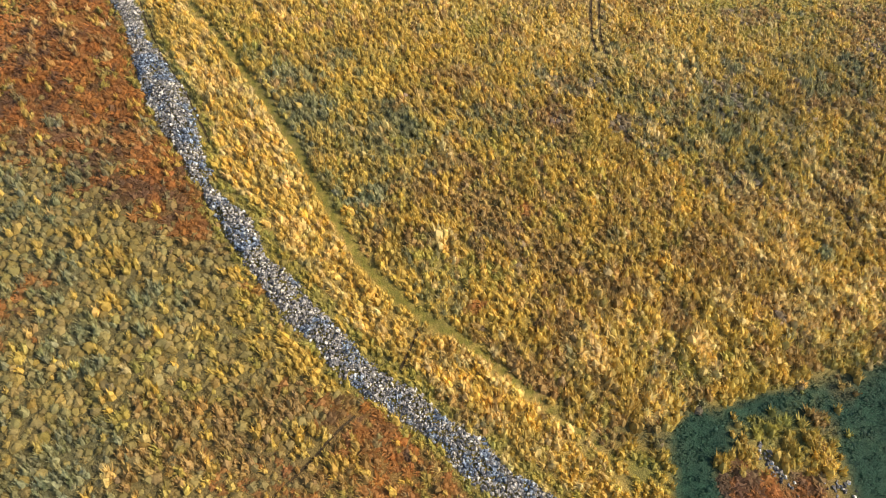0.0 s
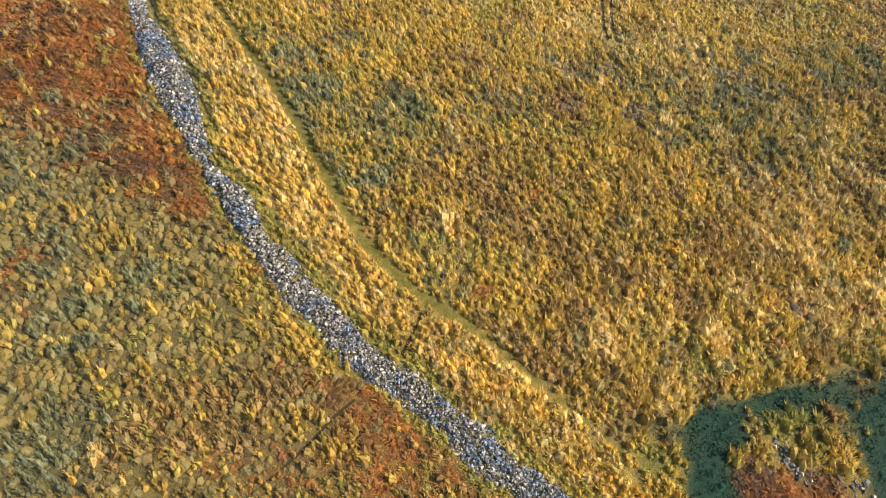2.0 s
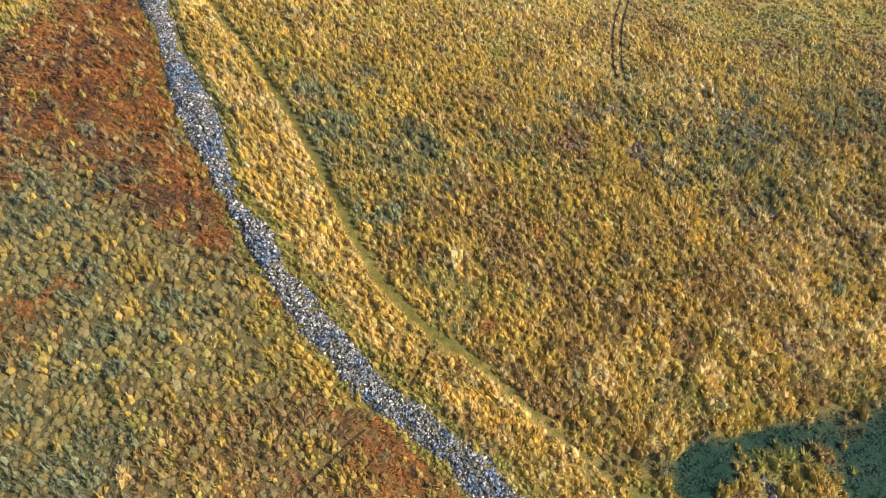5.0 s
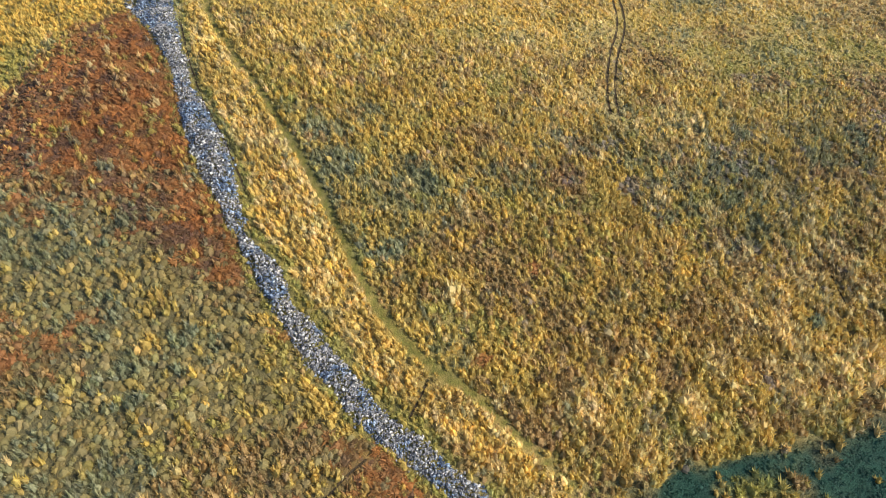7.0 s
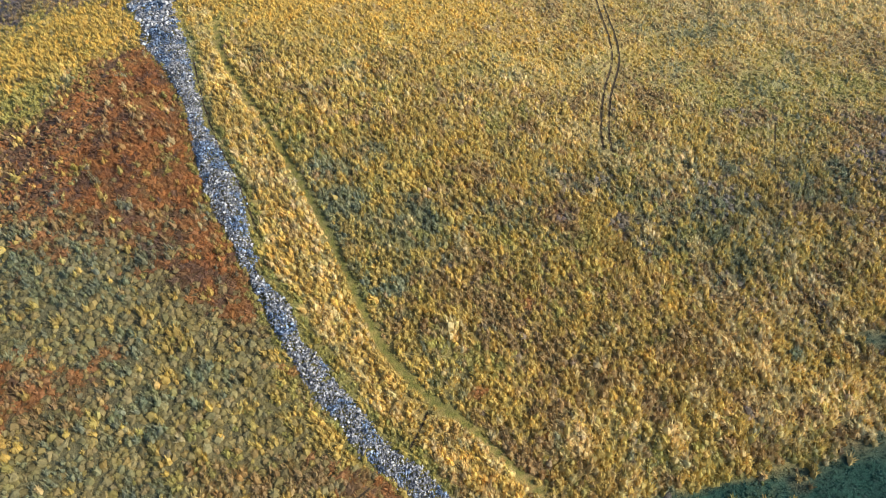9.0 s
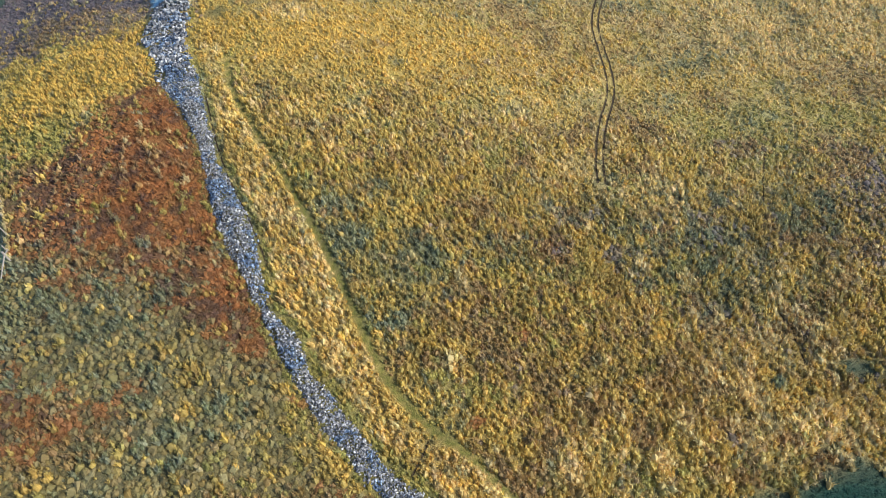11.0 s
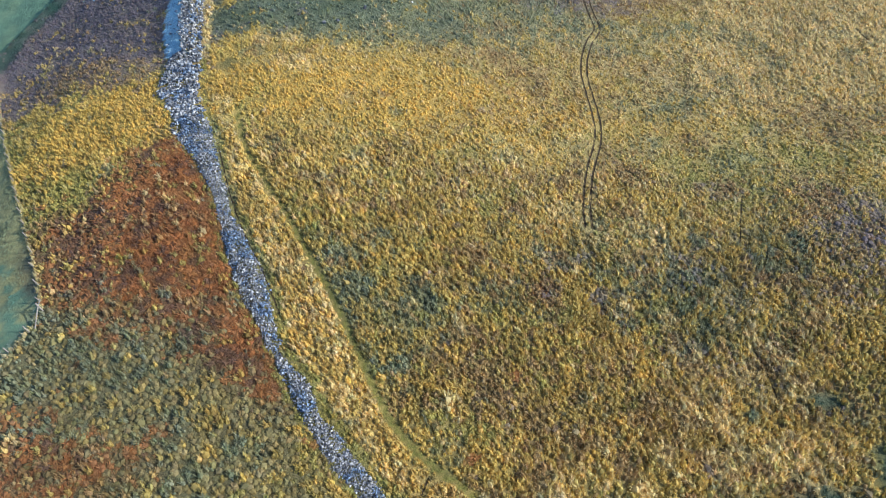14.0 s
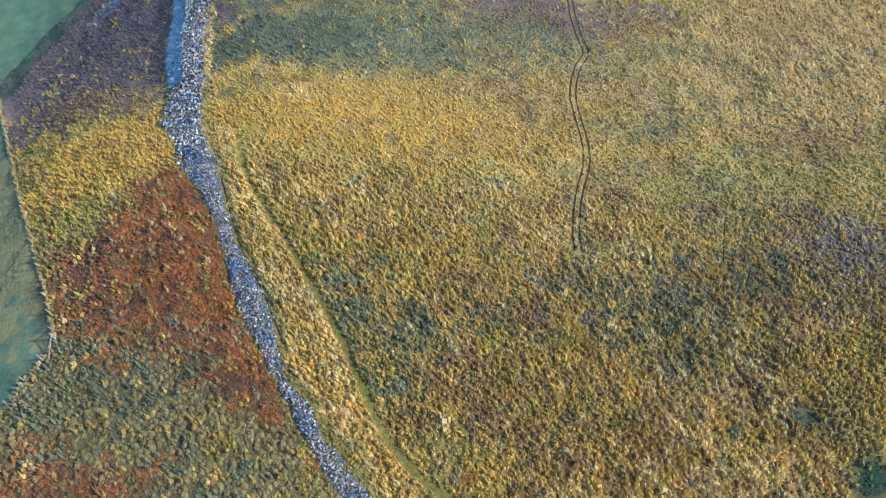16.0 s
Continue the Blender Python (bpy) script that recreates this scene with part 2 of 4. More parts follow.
BROWN += [(15.86, 36.23, 3, 1.7, 0, 1.3), (4.987, 30.24, 1.3, 1.4, 0, 2), (8.006, 25.09, 1.1, 0.88, 0, 2.4), (17.45, 55.46, 3, 2.6, 0, 2), (43.95, 56.7, 3, 3.4, 0, 2), (8.422, 67.19, 3.5, 1.4, 0, 2.4), (43.68, 59.89, 3.8, 2.3, 0, 2.4), (4.592, 76.76, 11, 3.5, 0, 1.4), (4.592, 76.76, 11, 3.5, 0, 2.2), (9.758, 29.42, 10, 5.4, 0, 0.7), (12.07, 78.91, 16, 13, 0, 1), (7.227, 16.73, 7.1, 4, 0, 0.5)]
OLIVE = [(38, 62, 12, 6, 10, 1.3), (-58, 52, 17, 5.5, 126, 600), (8, 36, 8, 3, 20, 0.5), (22, 66, 8, 4, 0, 0.4), (-6, 32, 4, 6, 30, 0.3), (46.47, 65.13, 6.5, 3.1, 0, 2.2), (-44.29, 50.47, 7.3, 4.6, 0, 1.5), (19.05, 20.77, 6.7, 2, 0, 0.8), (12.36, 13.6, 2.8, 1.4, 0, 1.4), (24.84, 16.9, 3.6, 1.5, 0, 1.6)]
SHADE_FROST = [(-60.9, 100.4, 4, 2.5, 60, 1.6)]
FIELD = [(-58, 140), (-62, 118), (-67.3, 105.5), (-70.1, 100.5), (-73.5, 92.6), (-75.8, 83.8)] + FENCE_A[1:] + FENCE_B[1:] + [(-60, -20)]
# clumps that stand out: x, y, radius
PALE_SPOTS = [(0.2, 36.4, 0.7), (0.2, 28.4, 0.9), (23.4, 39.9, 0.8), (33.1, 40.2, 0.9), (30.7, 40.5, 0.7), (23.3, 36.3, 0.7), (26.2, 36.7, 0.8), (18.9, 41.4, 0.6), (39.2, 40.6, 0.7), (24.6, 30.8, 1.0), (10.8, 20.3, 1.3),
              (19.6, 20.4, 1.0), (14.9, 17.9, 0.8), (19.1, 22.3, 0.8), (28.0, 29.5, 0.9), (26.3, 26.9, 0.8), (30.7, 26.6, 0.9), (7.9, 15.9, 0.7), (-19.4, 17.6, 0.6), (-17.2, 17.1, 0.6), (-19.1, 11.6, 0.6), (-1.5, 41.8, 0.6), (-38.6, 21.6, 0.8), (28.5, 24.5, 1.2), (21.5, 26, 0.9)]
DARK_SPOTS = [(7.6, 20.8, 0.8), (8.0, 25.4, 0.9), (7.6, 18.5, 0.8), (31.8, 25.8, 1.2), (44.7, 59.2, 2.2), (0.9, 37.6, 1.0), (2.1, 36.0, 0.9), (-0.5, 53.9, 1.2), (35, 24, 1.3), (29.5, 37.5, 0.9), (34, 37, 1.2), (-10.5, 67.5, 0.8), (3, 73.5, 1.2), (11, 66, 1.6), (8.5, 40.5, 1.4)]
TEAL_SPOTS = [(-18.4, 19.8, 0.8), (-23.9, 20.0, 1.6), (-21.7, 11.2, 2.0), (-21.5, 17.7, 1.2), (-3.3, 39.2, 1.0), (-7.2, 30.9, 0.8), (-5.3, 31.5, 1.0), (5.5, 39.9, 1.2), (25.6, 42.6, 1.2), (27.6, 39.8, 1.0), (25.1, 37.3, 0.9), (31.7, 30.9, 0.8), (29.5, 51.6, 1.4),
              (36.9, 50.9, 1.6), (41.1, 52.7, 1.6), (46, 84, 2.0), (44, 85.5, 1.6), (57, 86, 2.0), (22, 83, 1.6), (27.5, 73, 1.8), (24.5, 66, 1.2), (-24.5, 24.8, 1.2), (-26.5, 22.6, 1.0), (-8.5, 64.8, 0.9)]
STRAW += [(x, y, r * 1.2, r, 80, 5) for x, y, r in PALE_SPOTS]
BROWN += [(x, y, r * 1.2, r * 0.8, 10, 4) for x, y, r in DARK_SPOTS]
GREY += [(x, y, r * 1.3, r * 0.8, 10, 3.5) for x, y, r in TEAL_SPOTS]
COVERS = {"gold": [], "amber": [(-12, 68, 27, 7, 0, 3.4), (-45, 62, 12, 7, 25, 5), (18, 71, 16, 6, 0, 0.6)], "bracken": BRACKEN, "heather": HEATHER, "green": GREEN, "cushion": CUSHION, "grey": GREY, "straw": STRAW, "brown": BROWN, "olive": OLIVE, "pasture": [], "dead": DEAD, "shade_frost": SHADE_FROST}
# base colours of the plants; the last, rimed turf, has skylit shade's blue painted in
HUES = {"gold": (0.56, 0.405, 0.102), "amber": (0.66, 0.432, 0.088), "bracken": (0.325, 0.131, 0.043), "heather": (0.172, 0.140, 0.146), "green": (0.013, 0.056, 0.040), "cushion": (0.255, 0.205, 0.081),
        "grey": (0.215, 0.238, 0.145), "straw": (0.68, 0.52, 0.225), "brown": (0.36, 0.238, 0.102), "olive": (0.34, 0.31, 0.080), "pasture": (0.135, 0.225, 0.145),
        "dead": (0.135, 0.076, 0.050), "shade_frost": (0.36, 0.56, 0.70)}


def covers(x, y):
    """The share of each kind of plant at each place."""
    shift = 1 + 0.32 * grain(x, y, 4.0, 3, 3) + 0.38 * grain(x, y, 1.2, 4, 2)
    shares = {}
    for seed, (kind, blobs) in enumerate(COVERS.items()):
        w = np.zeros(np.shape(x))
        for cx, cy, a, b, turn, strength in blobs:
            ca, sa = math.cos(radians(turn)), math.sin(radians(turn))
            u, v = ((x - cx) * ca + (y - cy) * sa) / a, ((y - cy) * ca - (x - cx) * sa) / b
            w = np.maximum(w, strength * (1 - smooth(0.1 if kind == "green" else 0.5, 1.25, np.hypot(u, v) * shift)))
        if kind not in ("gold", "amber", "bracken", "heather", "green", "cushion", "pasture", "shade_frost"):
            w = w * np.clip(0.9 + 0.9 * grain(x, y, 2.6, 20 + seed, 2), 0, 2)
        shares[kind] = w
    in_field = (along(FIELD, x, y)[1] < 0) & (x < -35)
    shares["pasture"] = np.where(in_field, 40.0, 0.0)
    shares["olive"] = np.where(in_field, shares["olive"], np.minimum(shares["olive"], 1.5))
    tired = np.where(in_field, np.clip(shares["olive"] / 100, 0, 1), 0)
    shares["olive"] = np.where(in_field, 0, shares["olive"])
    for kind in ("amber", "bracken", "cushion", "heather", "grey", "straw", "brown", "dead"):
        shares[kind] = np.where(in_field, 0.0, shares[kind])
    shares["green"] = shares["green"] + 3 * np.maximum(shares["green"] - 1.6, 0) * (y < 60)
    # scattered everywhere but in heather, flush and field
    thin = 1 / (1 + 1.5 * shares["cushion"] + shares["heather"] + shares["green"] + shares["pasture"])
    shares["straw"] = shares["straw"] + thin * 0.22 * smooth(0.1, 0.6, grain(x, y, 2.2, 11, 2))
    shares["brown"] = shares["brown"] + thin * 0.6 * smooth(0.0, 0.5, grain(x, y, 3.5, 12, 2))
    shares["olive"] = shares["olive"] + thin * 0.6 * smooth(0.0, 0.5, grain(x, y, 4.5, 13, 2))
    shares["grey"] = shares["grey"] + thin * 0.45 * smooth(0.15, 0.5, grain(x, y, 3.0, 14, 2))
    shares["heather"] = shares["heather"] + thin * 0.16 * smooth(0.2, 0.5, grain(x, y, 2.7, 26, 3)) * smooth(-8, 2, x) * (1 - smooth(58, 66, y))
    shares["brown"] = shares["brown"] + thin * 0.45 * smooth(0.15, 0.5, grain(x, y, 2.7, 26, 3)) * smooth(-8, 2, x)
    shares["grey"] = shares["grey"] + shares["cushion"] * 3.5 * smooth(0.34, 0.55, grain(x, y, 2.8, 25, 3)) * (1 - smooth(-24, -14, x))
    d = along(WALL, x, y)
    east = d[1] > 0
    shares["bracken"] = shares["bracken"] * np.where(east & (x < 0), 0.06, 1)
    beside = (d[0] < d[3] * 0.5 + np.where(east, 1.0, 0.55) + 0.3 * grain(x, y, 2.0, 15))
    shares["olive"] = shares["olive"] + np.where(beside, 2.6, 0)
    shares["grey"] = shares["grey"] + np.where(beside & east & (x < -19) & (x > -31), 1.8, 0)
    # strip west of the wall whose blue colour paints the wall's skylit shade
    shade_frosted = ~east & (d[0] < d[3] * 0.5 + 0.35 + 0.15 * grain(x, y, 1.5, 27)) & (y > 74)
    shares["shade_frost"] = shares["shade_frost"] + np.where(shade_frosted, 60.0, 0)
    shares["straw"] = shares["straw"] + np.where(beside & east & (y > 73), 14.0, 0)
    # the dry strip between wall and path
    strip = east & (along(TROD, x, y)[1] < 0) & (x < 12) & (y < 66) & ~beside
    shares["straw"] = shares["straw"] + np.where(strip, 0.75 + 0.5 * smooth(-0.3, 0.5, grain(x, y, 3.0, 16, 2)), 0)
    for kind in ("grey", "brown", "heather"):
        shares[kind] = shares[kind] * np.where(strip, 0.35, 1) * np.clip(1 + 1.1 * grain(x, y, 1.3, 17, 2), 0.2, 2)
    shares["amber"] = shares["amber"] + np.where(strip, 0.9, 0)
    # bracken gives way to dead heather and a few grasses
    shares["heather"] = shares["heather"] * (1 - 0.5 * smooth(0.5, 2, shares["bracken"]))
    shares["dead"] = shares["dead"] + shares["bracken"] * (0.4 + 0.5 * smooth(30, 46, y)) * smooth(0.05, 0.5, grain(x, y, 2.2, 18, 3))
    shares["straw"] = shares["straw"] + shares["bracken"] * 0.10 * smooth(0.25, 0.6, grain(x, y, 1.0, 19, 2))
    foot = np.hypot(((x + 45.4) * -0.57 + (y - 39.4) * 0.82) / 4.5, ((x + 45.4) * 0.82 + (y - 39.4) * 0.57) / 1.1)
    shares["dead"] = shares["dead"] + np.where(in_field, 60 * (1 - smooth(0.4, 1.2, foot)), 0)
    shares["straw"] = shares["straw"] + 30 * tired
    shares["olive"] = shares["olive"] + 30 * tired
    shares["olive"] = shares["olive"] + np.where(in_field, 4 * smooth(0.1, 0.5, grain(x, y, 4.0, 22, 3)), 0)
    shares["green"] = shares["green"] + np.where(in_field, 9 * (1 - tired) * smooth(0.0, 0.5, grain(x, y, 2.2, 23, 3)), 0)
    shares["olive"] = shares["olive"] / (1 + shares["heather"])
    shares["gold"] = 1.0 / (1 + 1.4 * (0.9 * shares["heather"] ** 2 + shares["green"] + shares["bracken"] + shares["heather"] + shares["pasture"] + 0.5 * shares["cushion"]))
    total = sum(shares.values())
    return {k: v / total for k, v in shares.items()}


def surface(x, y, fine=True):
    """The height of the ground."""
    z = hill(x, y)
    near = 1 - smooth(90, 160, np.hypot(x, y - 50))
    z = z + near * (0.26 * grain(x, y, 6.0, 1, 2) + 0.19 * grain(x, y, 1.7, 2, 2))
    if fine:
        d = along(FIELD, x, y)[0]
        z = z + 0.8 * smooth(72, 77, y) * np.exp(-(d / 0.75) ** 2)
        d, _, _, w = along(TROD, x, y)
        z = z - 0.07 * (1 - smooth(w * 0.3, w * 1.1, d))
        d, _, _, w = along(WALL, x, y)
        z = z + 0.10 * (1 - smooth(w * 0.3, w * 0.75, d))
    return z


# ---- materials ----
def material(name, rough=0.9):
    m = bpy.data.materials.new(name)
    m.use_nodes = True
    b = m.node_tree.nodes["Principled BSDF"]
    b.inputs["Roughness"].default_value = rough
    b.inputs["Specular IOR Level"].default_value = 0.25
    return m, m.node_tree, b


def noise_node(tree, scale, detail=4, rough=0.6, coords="Object"):
    tc = tree.nodes.new("ShaderNodeTexCoord")
    n = tree.nodes.new("ShaderNodeTexNoise")
    n.inputs["Scale"].default_value, n.inputs["Detail"].default_value, n.inputs["Roughness"].default_value = scale, detail, rough
    tree.links.new(tc.outputs[coords], n.inputs["Vector"])
    return n


def ramp_node(tree, source, stops):
    r = tree.nodes.new("ShaderNodeValToRGB")
    e = r.color_ramp.elements
    while len(e) < len(stops):
        e.new(0.5)
    for el, (at, col) in zip(e, stops):
        el.position, el.color = at, (*col, 1)
    tree.links.new(source, r.inputs[0])
    return r.outputs[0]


def mix_node(tree, kind, factor, a, b):
    n = tree.nodes.new("ShaderNodeMix")
    n.data_type, n.blend_type = "RGBA", kind
    for value, socket in ((factor, n.inputs[0]), (a, n.inputs[6]), (b, n.inputs[7])):
        if hasattr(value, "is_linked"):
            tree.links.new(value, socket)
        else:
            socket.default_value = value if isinstance(value, float) else (*value, 1)
    return n.outputs[2]


def bump_node(tree, bsdf, height, strength, distance):
    n = tree.nodes.new("ShaderNodeBump")
    n.inputs["Strength"].default_value, n.inputs["Distance"].default_value = strength, distance
    tree.links.new(height, n.inputs["Height"])
    tree.links.new(n.outputs[0], bsdf.inputs["Normal"])


def plant_material(name, see_through):
    """Leaves in the hue that each plant carries, mottled at two sizes, with some light through them."""
    m, tree, b = material(name, 0.75)
    hue = tree.nodes.new("ShaderNodeAttribute")
    hue.attribute_name = "hue"
    big = ramp_node(tree, noise_node(tree, 0.9, 3).outputs[0], [(0.3, (0.78, 0.78, 0.78)), (0.7, (1.18, 1.14, 1.05))])
    fibre = noise_node(tree, 22.0, 3)
    long_ = tree.nodes.new("ShaderNodeMapping")
    long_.inputs["Scale"].default_value = (1, 1, 0.3)
    tree.links.new(fibre.inputs["Vector"].links[0].from_socket, long_.inputs["Vector"])
    tree.links.new(long_.outputs[0], fibre.inputs["Vector"])
    small = ramp_node(tree, fibre.outputs[0], [(0.3, (0.76, 0.76, 0.78)), (0.7, (1.19, 1.18, 1.11))])
    colour = mix_node(tree, "MULTIPLY", 1.0, mix_node(tree, "MULTIPLY", 1.0, hue.outputs[0], big), small)
    tree.links.new(colour, b.inputs["Base Color"])
    thin = tree.nodes.new("ShaderNodeBsdfTranslucent")
    tree.links.new(colour, thin.inputs[0])
    both = tree.nodes.new("ShaderNodeMixShader")
    both.inputs[0].default_value = see_through
    out = tree.nodes["Material Output"]
    tree.links.new(b.outputs[0], both.inputs[1])
    tree.links.new(thin.outputs[0], both.inputs[2])
    tree.links.new(both.outputs[0], out.inputs[0])
    return m


def ground_material():
    m, tree, b = material("turf", 0.95)
    hue = tree.nodes.new("ShaderNodeAttribute")
    hue.attribute_name = "hue"
    big = ramp_node(tree, noise_node(tree, 0.5, 5).outputs[0], [(0.3, (0.7, 0.7, 0.72)), (0.7, (1.15, 1.12, 1.05))])
    small_n = noise_node(tree, 11.0, 6, 0.75)
    small = ramp_node(tree, small_n.outputs[0], [(0.34, (0.5, 0.5, 0.5)), (0.66, (1.32, 1.28, 1.18))])
    tree.links.new(mix_node(tree, "MULTIPLY", 1.0, mix_node(tree, "MULTIPLY", 1.0, hue.outputs[0], big), small), b.inputs["Base Color"])
    bump_node(tree, b, small_n.outputs[0], 1.0, 0.15)
    return m


def stone_material():
    m, tree, b = material("field_stone", 0.85)
    geo = tree.nodes.new("ShaderNodeNewGeometry")
    info = tree.nodes.new("ShaderNodeObjectInfo")
    add = tree.nodes.new("ShaderNodeMath")
    add.operation = "ADD"
    tree.links.new(geo.outputs["Random Per Island"], add.inputs[0])
    tree.links.new(info.outputs["Random"], add.inputs[1])
    one = tree.nodes.new("ShaderNodeMath")
    one.operation = "FRACT"
    tree.links.new(add.outputs[0], one.inputs[0])
    tone = ramp_node(tree, one.outputs[0], [(0.0, (0.05, 0.05, 0.055)), (0.3, (0.135, 0.135, 0.14)), (0.55, (0.24, 0.23, 0.225)), (0.8, (0.40, 0.385, 0.36)), (1.0, (0.72, 0.69, 0.63))])
    grit_n = noise_node(tree, 9.0, 6, 0.7)
    grit = ramp_node(tree, grit_n.outputs[0], [(0.3, (0.6, 0.6, 0.62)), (0.7, (1.2, 1.18, 1.12))])
    lichen = ramp_node(tree, noise_node(tree, 3.5, 4).outputs[0], [(0.56, (0, 0, 0)), (0.66, (1, 1, 1))])
    # patches tinted dark blue, painting the look of stones in shade
    shade_blue = ramp_node(tree, noise_node(tree, 0.55, 3).outputs[0], [(0.50, (0, 0, 0)), (0.58, (1, 1, 1))])
    base = mix_node(tree, "MULTIPLY", 1.0, tone, grit)
    base = mix_node(tree, "MIX", shade_blue, base, mix_node(tree, "MULTIPLY", 1.0, base, (0.58, 0.76, 1.05)))
    tree.links.new(mix_node(tree, "MIX", lichen, base, mix_node(tree, "MULTIPLY", 1.0, base, (1.25, 1.22, 1.0))), b.inputs["Base Color"])
    bump_node(tree, b, grit_n.outputs[0], 0.7, 0.04)
    return m


def wood_material():
    m, tree, b = material("weathered_wood", 0.85)
    n = noise_node(tree, 12.0, 5)
    tree.links.new(ramp_node(tree, n.outputs[0], [(0.3, (0.20, 0.165, 0.125)), (0.7, (0.38, 0.33, 0.26))]), b.inputs["Base Color"])
    bump_node(tree, b, n.outputs[0], 0.5, 0.01)
    return m


def wire_material():
    m, tree, b = material("galvanised_wire", 0.5)
    b.inputs["Metallic"].default_value = 0.8
    tree.links.new(ramp_node(tree, noise_node(tree, 5.0).outputs[0], [(0.3, (0.18, 0.18, 0.18)), (0.7, (0.32, 0.32, 0.31))]), b.inputs["Base Color"])
    return m


TURF, STONE, WOOD, WIRE = ground_material(), stone_material(), wood_material(), wire_material()


# ---- ground: one sheet to the horizon ----
def mesh_of(name, verts, faces_flat, sizes, hue=None, mat=None, smooth_shade=False):
    me = bpy.data.meshes.new(name)
    me.vertices.add(len(verts))
    me.vertices.foreach_set("co", np.asarray(verts, np.float32).ravel())
    sizes = np.asarray(sizes, np.int32)
    me.loops.add(len(faces_flat))
    me.loops.foreach_set("vertex_index", np.asarray(faces_flat, np.int32))
    me.polygons.add(len(sizes))
    me.polygons.foreach_set("loop_start", np.concatenate([[0], np.cumsum(sizes)[:-1]]).astype(np.int32))
    me.polygons.foreach_set("use_smooth", np.full(len(sizes), smooth_shade))
    me.update(calc_edges=True)
    if hue is not None:
        at = me.attributes.new("hue", "FLOAT_COLOR", "POINT")
        at.data.foreach_set("color", np.c_[hue, np.ones(len(hue))].astype(np.float32).ravel())
    if mat:
        me.materials.append(mat)
    return me


def spread(lo, hi, step, far):
    inner = np.arange(lo, hi + step, step)
    grow, out = step, []
    at = 0.0
    while at < far:
        grow *= 1.35
        at += grow
        out.append(at)
    return np.concatenate([lo - np.array(out[::-1]), inner, inner[-1] + np.array(out)])


def plant_hue(x, y):
    share = covers(x, y)
    return sum(share[k][..., None] * np.array(HUES[k]) for k in share)


gx, gy = spread(-98, 88, 0.6, 4200), spread(0, 126, 0.6, 4200)
GX, GY = np.meshgrid(gx, gy)
fx, fy = GX.ravel(), GY.ravel()
nx, ny = len(gx), len(gy)
idx = np.arange(nx * ny).reshape(ny, nx)
quads = np.stack([idx[:-1, :-1], idx[:-1, 1:], idx[1:, 1:], idx[1:, :-1]], -1).reshape(-1)
ghue = plant_hue(fx, fy)
mossy = covers(fx, fy)["cushion"][:, None]
# litter darkened for the shade between tufts, paler far off as in haze
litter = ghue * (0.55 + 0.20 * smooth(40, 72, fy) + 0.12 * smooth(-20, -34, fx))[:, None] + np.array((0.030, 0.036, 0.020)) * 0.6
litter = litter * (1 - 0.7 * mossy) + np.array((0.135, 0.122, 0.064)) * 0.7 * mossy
d_trod, _, _, w_trod = along(TROD, fx, fy)
bare = (1 - smooth(w_trod * 0.3, w_trod * 0.85, d_trod))[:, None]
litter = litter * (1 - bare) + np.array((0.165, 0.160, 0.034)) * bare
green_share = (lambda c: c["green"] + c["pasture"] + c["shade_frost"])(covers(fx, fy))[:, None]
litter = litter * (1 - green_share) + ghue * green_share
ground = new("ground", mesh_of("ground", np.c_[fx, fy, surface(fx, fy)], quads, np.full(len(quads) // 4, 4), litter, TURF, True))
tagged(ground, "rough moorland hillside of golden, rust and green grass", "ground", kind="structure")


# ---- worn lines: bare peat between the tufts ----
def offset_line(line, off):
    out = []
    for i, p in enumerate(line):
        a, b = line[max(i - 1, 0)], line[min(i + 1, len(line) - 1)]
        n = math.hypot(b[0] - a[0], b[1] - a[1])
        out.append((p[0] - (b[1] - a[1]) / n * off, p[1] + (b[0] - a[0]) / n * off))
    return out


def rut(name, line, width, parent):
    """A shallow trough of trodden peat laid along a line on the ground, coloured darker for the shadow in it."""
    pts = []
    for p, q in zip(line[:-1], line[1:]):
        n = max(1, int(math.hypot(q[0] - p[0], q[1] - p[1]) / 0.5))
        pts += [(p[0] + (q[0] - p[0]) * i / n, p[1] + (q[1] - p[1]) * i / n) for i in range(n)]
    pts.append(line[-1])
    rows = []
    for off, drop in ((-0.5, 0.05), (-0.2, 0.015), (0.2, 0.015), (0.5, 0.05)):
        for x, y in offset_line(pts, off * width):
            x, y = x + 0.03 * float(grain(np.array(x), np.array(y), 0.8, 71)), y
            rows.append((x, y, float(surface(np.array(x), np.array(y))) + drop))
    m = len(pts)
    faces = [v for k in range(3) for i in range(m - 1) for v in (k * m + i, k * m + i + 1, (k + 1) * m + i + 1, (k + 1) * m + i)]
    # peat brown with the rut's shadow put into the colour
    ob = new(name, mesh_of(name, rows, faces, np.full(len(faces) // 4, 4), np.tile((0.070, 0.050, 0.026), (len(rows), 1)), TURF, True))
    ob.parent = parent
    return ob


track = tagged(new("track"), "faint twin wheel track pressed into moor grass", "track", kind="structure")
for off in (-0.43, 0.43):
    rut("wheel_rut", offset_line(TRACK, off), 0.22, track)
paths = tagged(new("sheep_paths"), "narrow sheep paths worn down to peat, coloured darker for the shadow in them", "path", kind="structure")
for line in WORN:
    rut("worn_line", line, 0.15, paths)


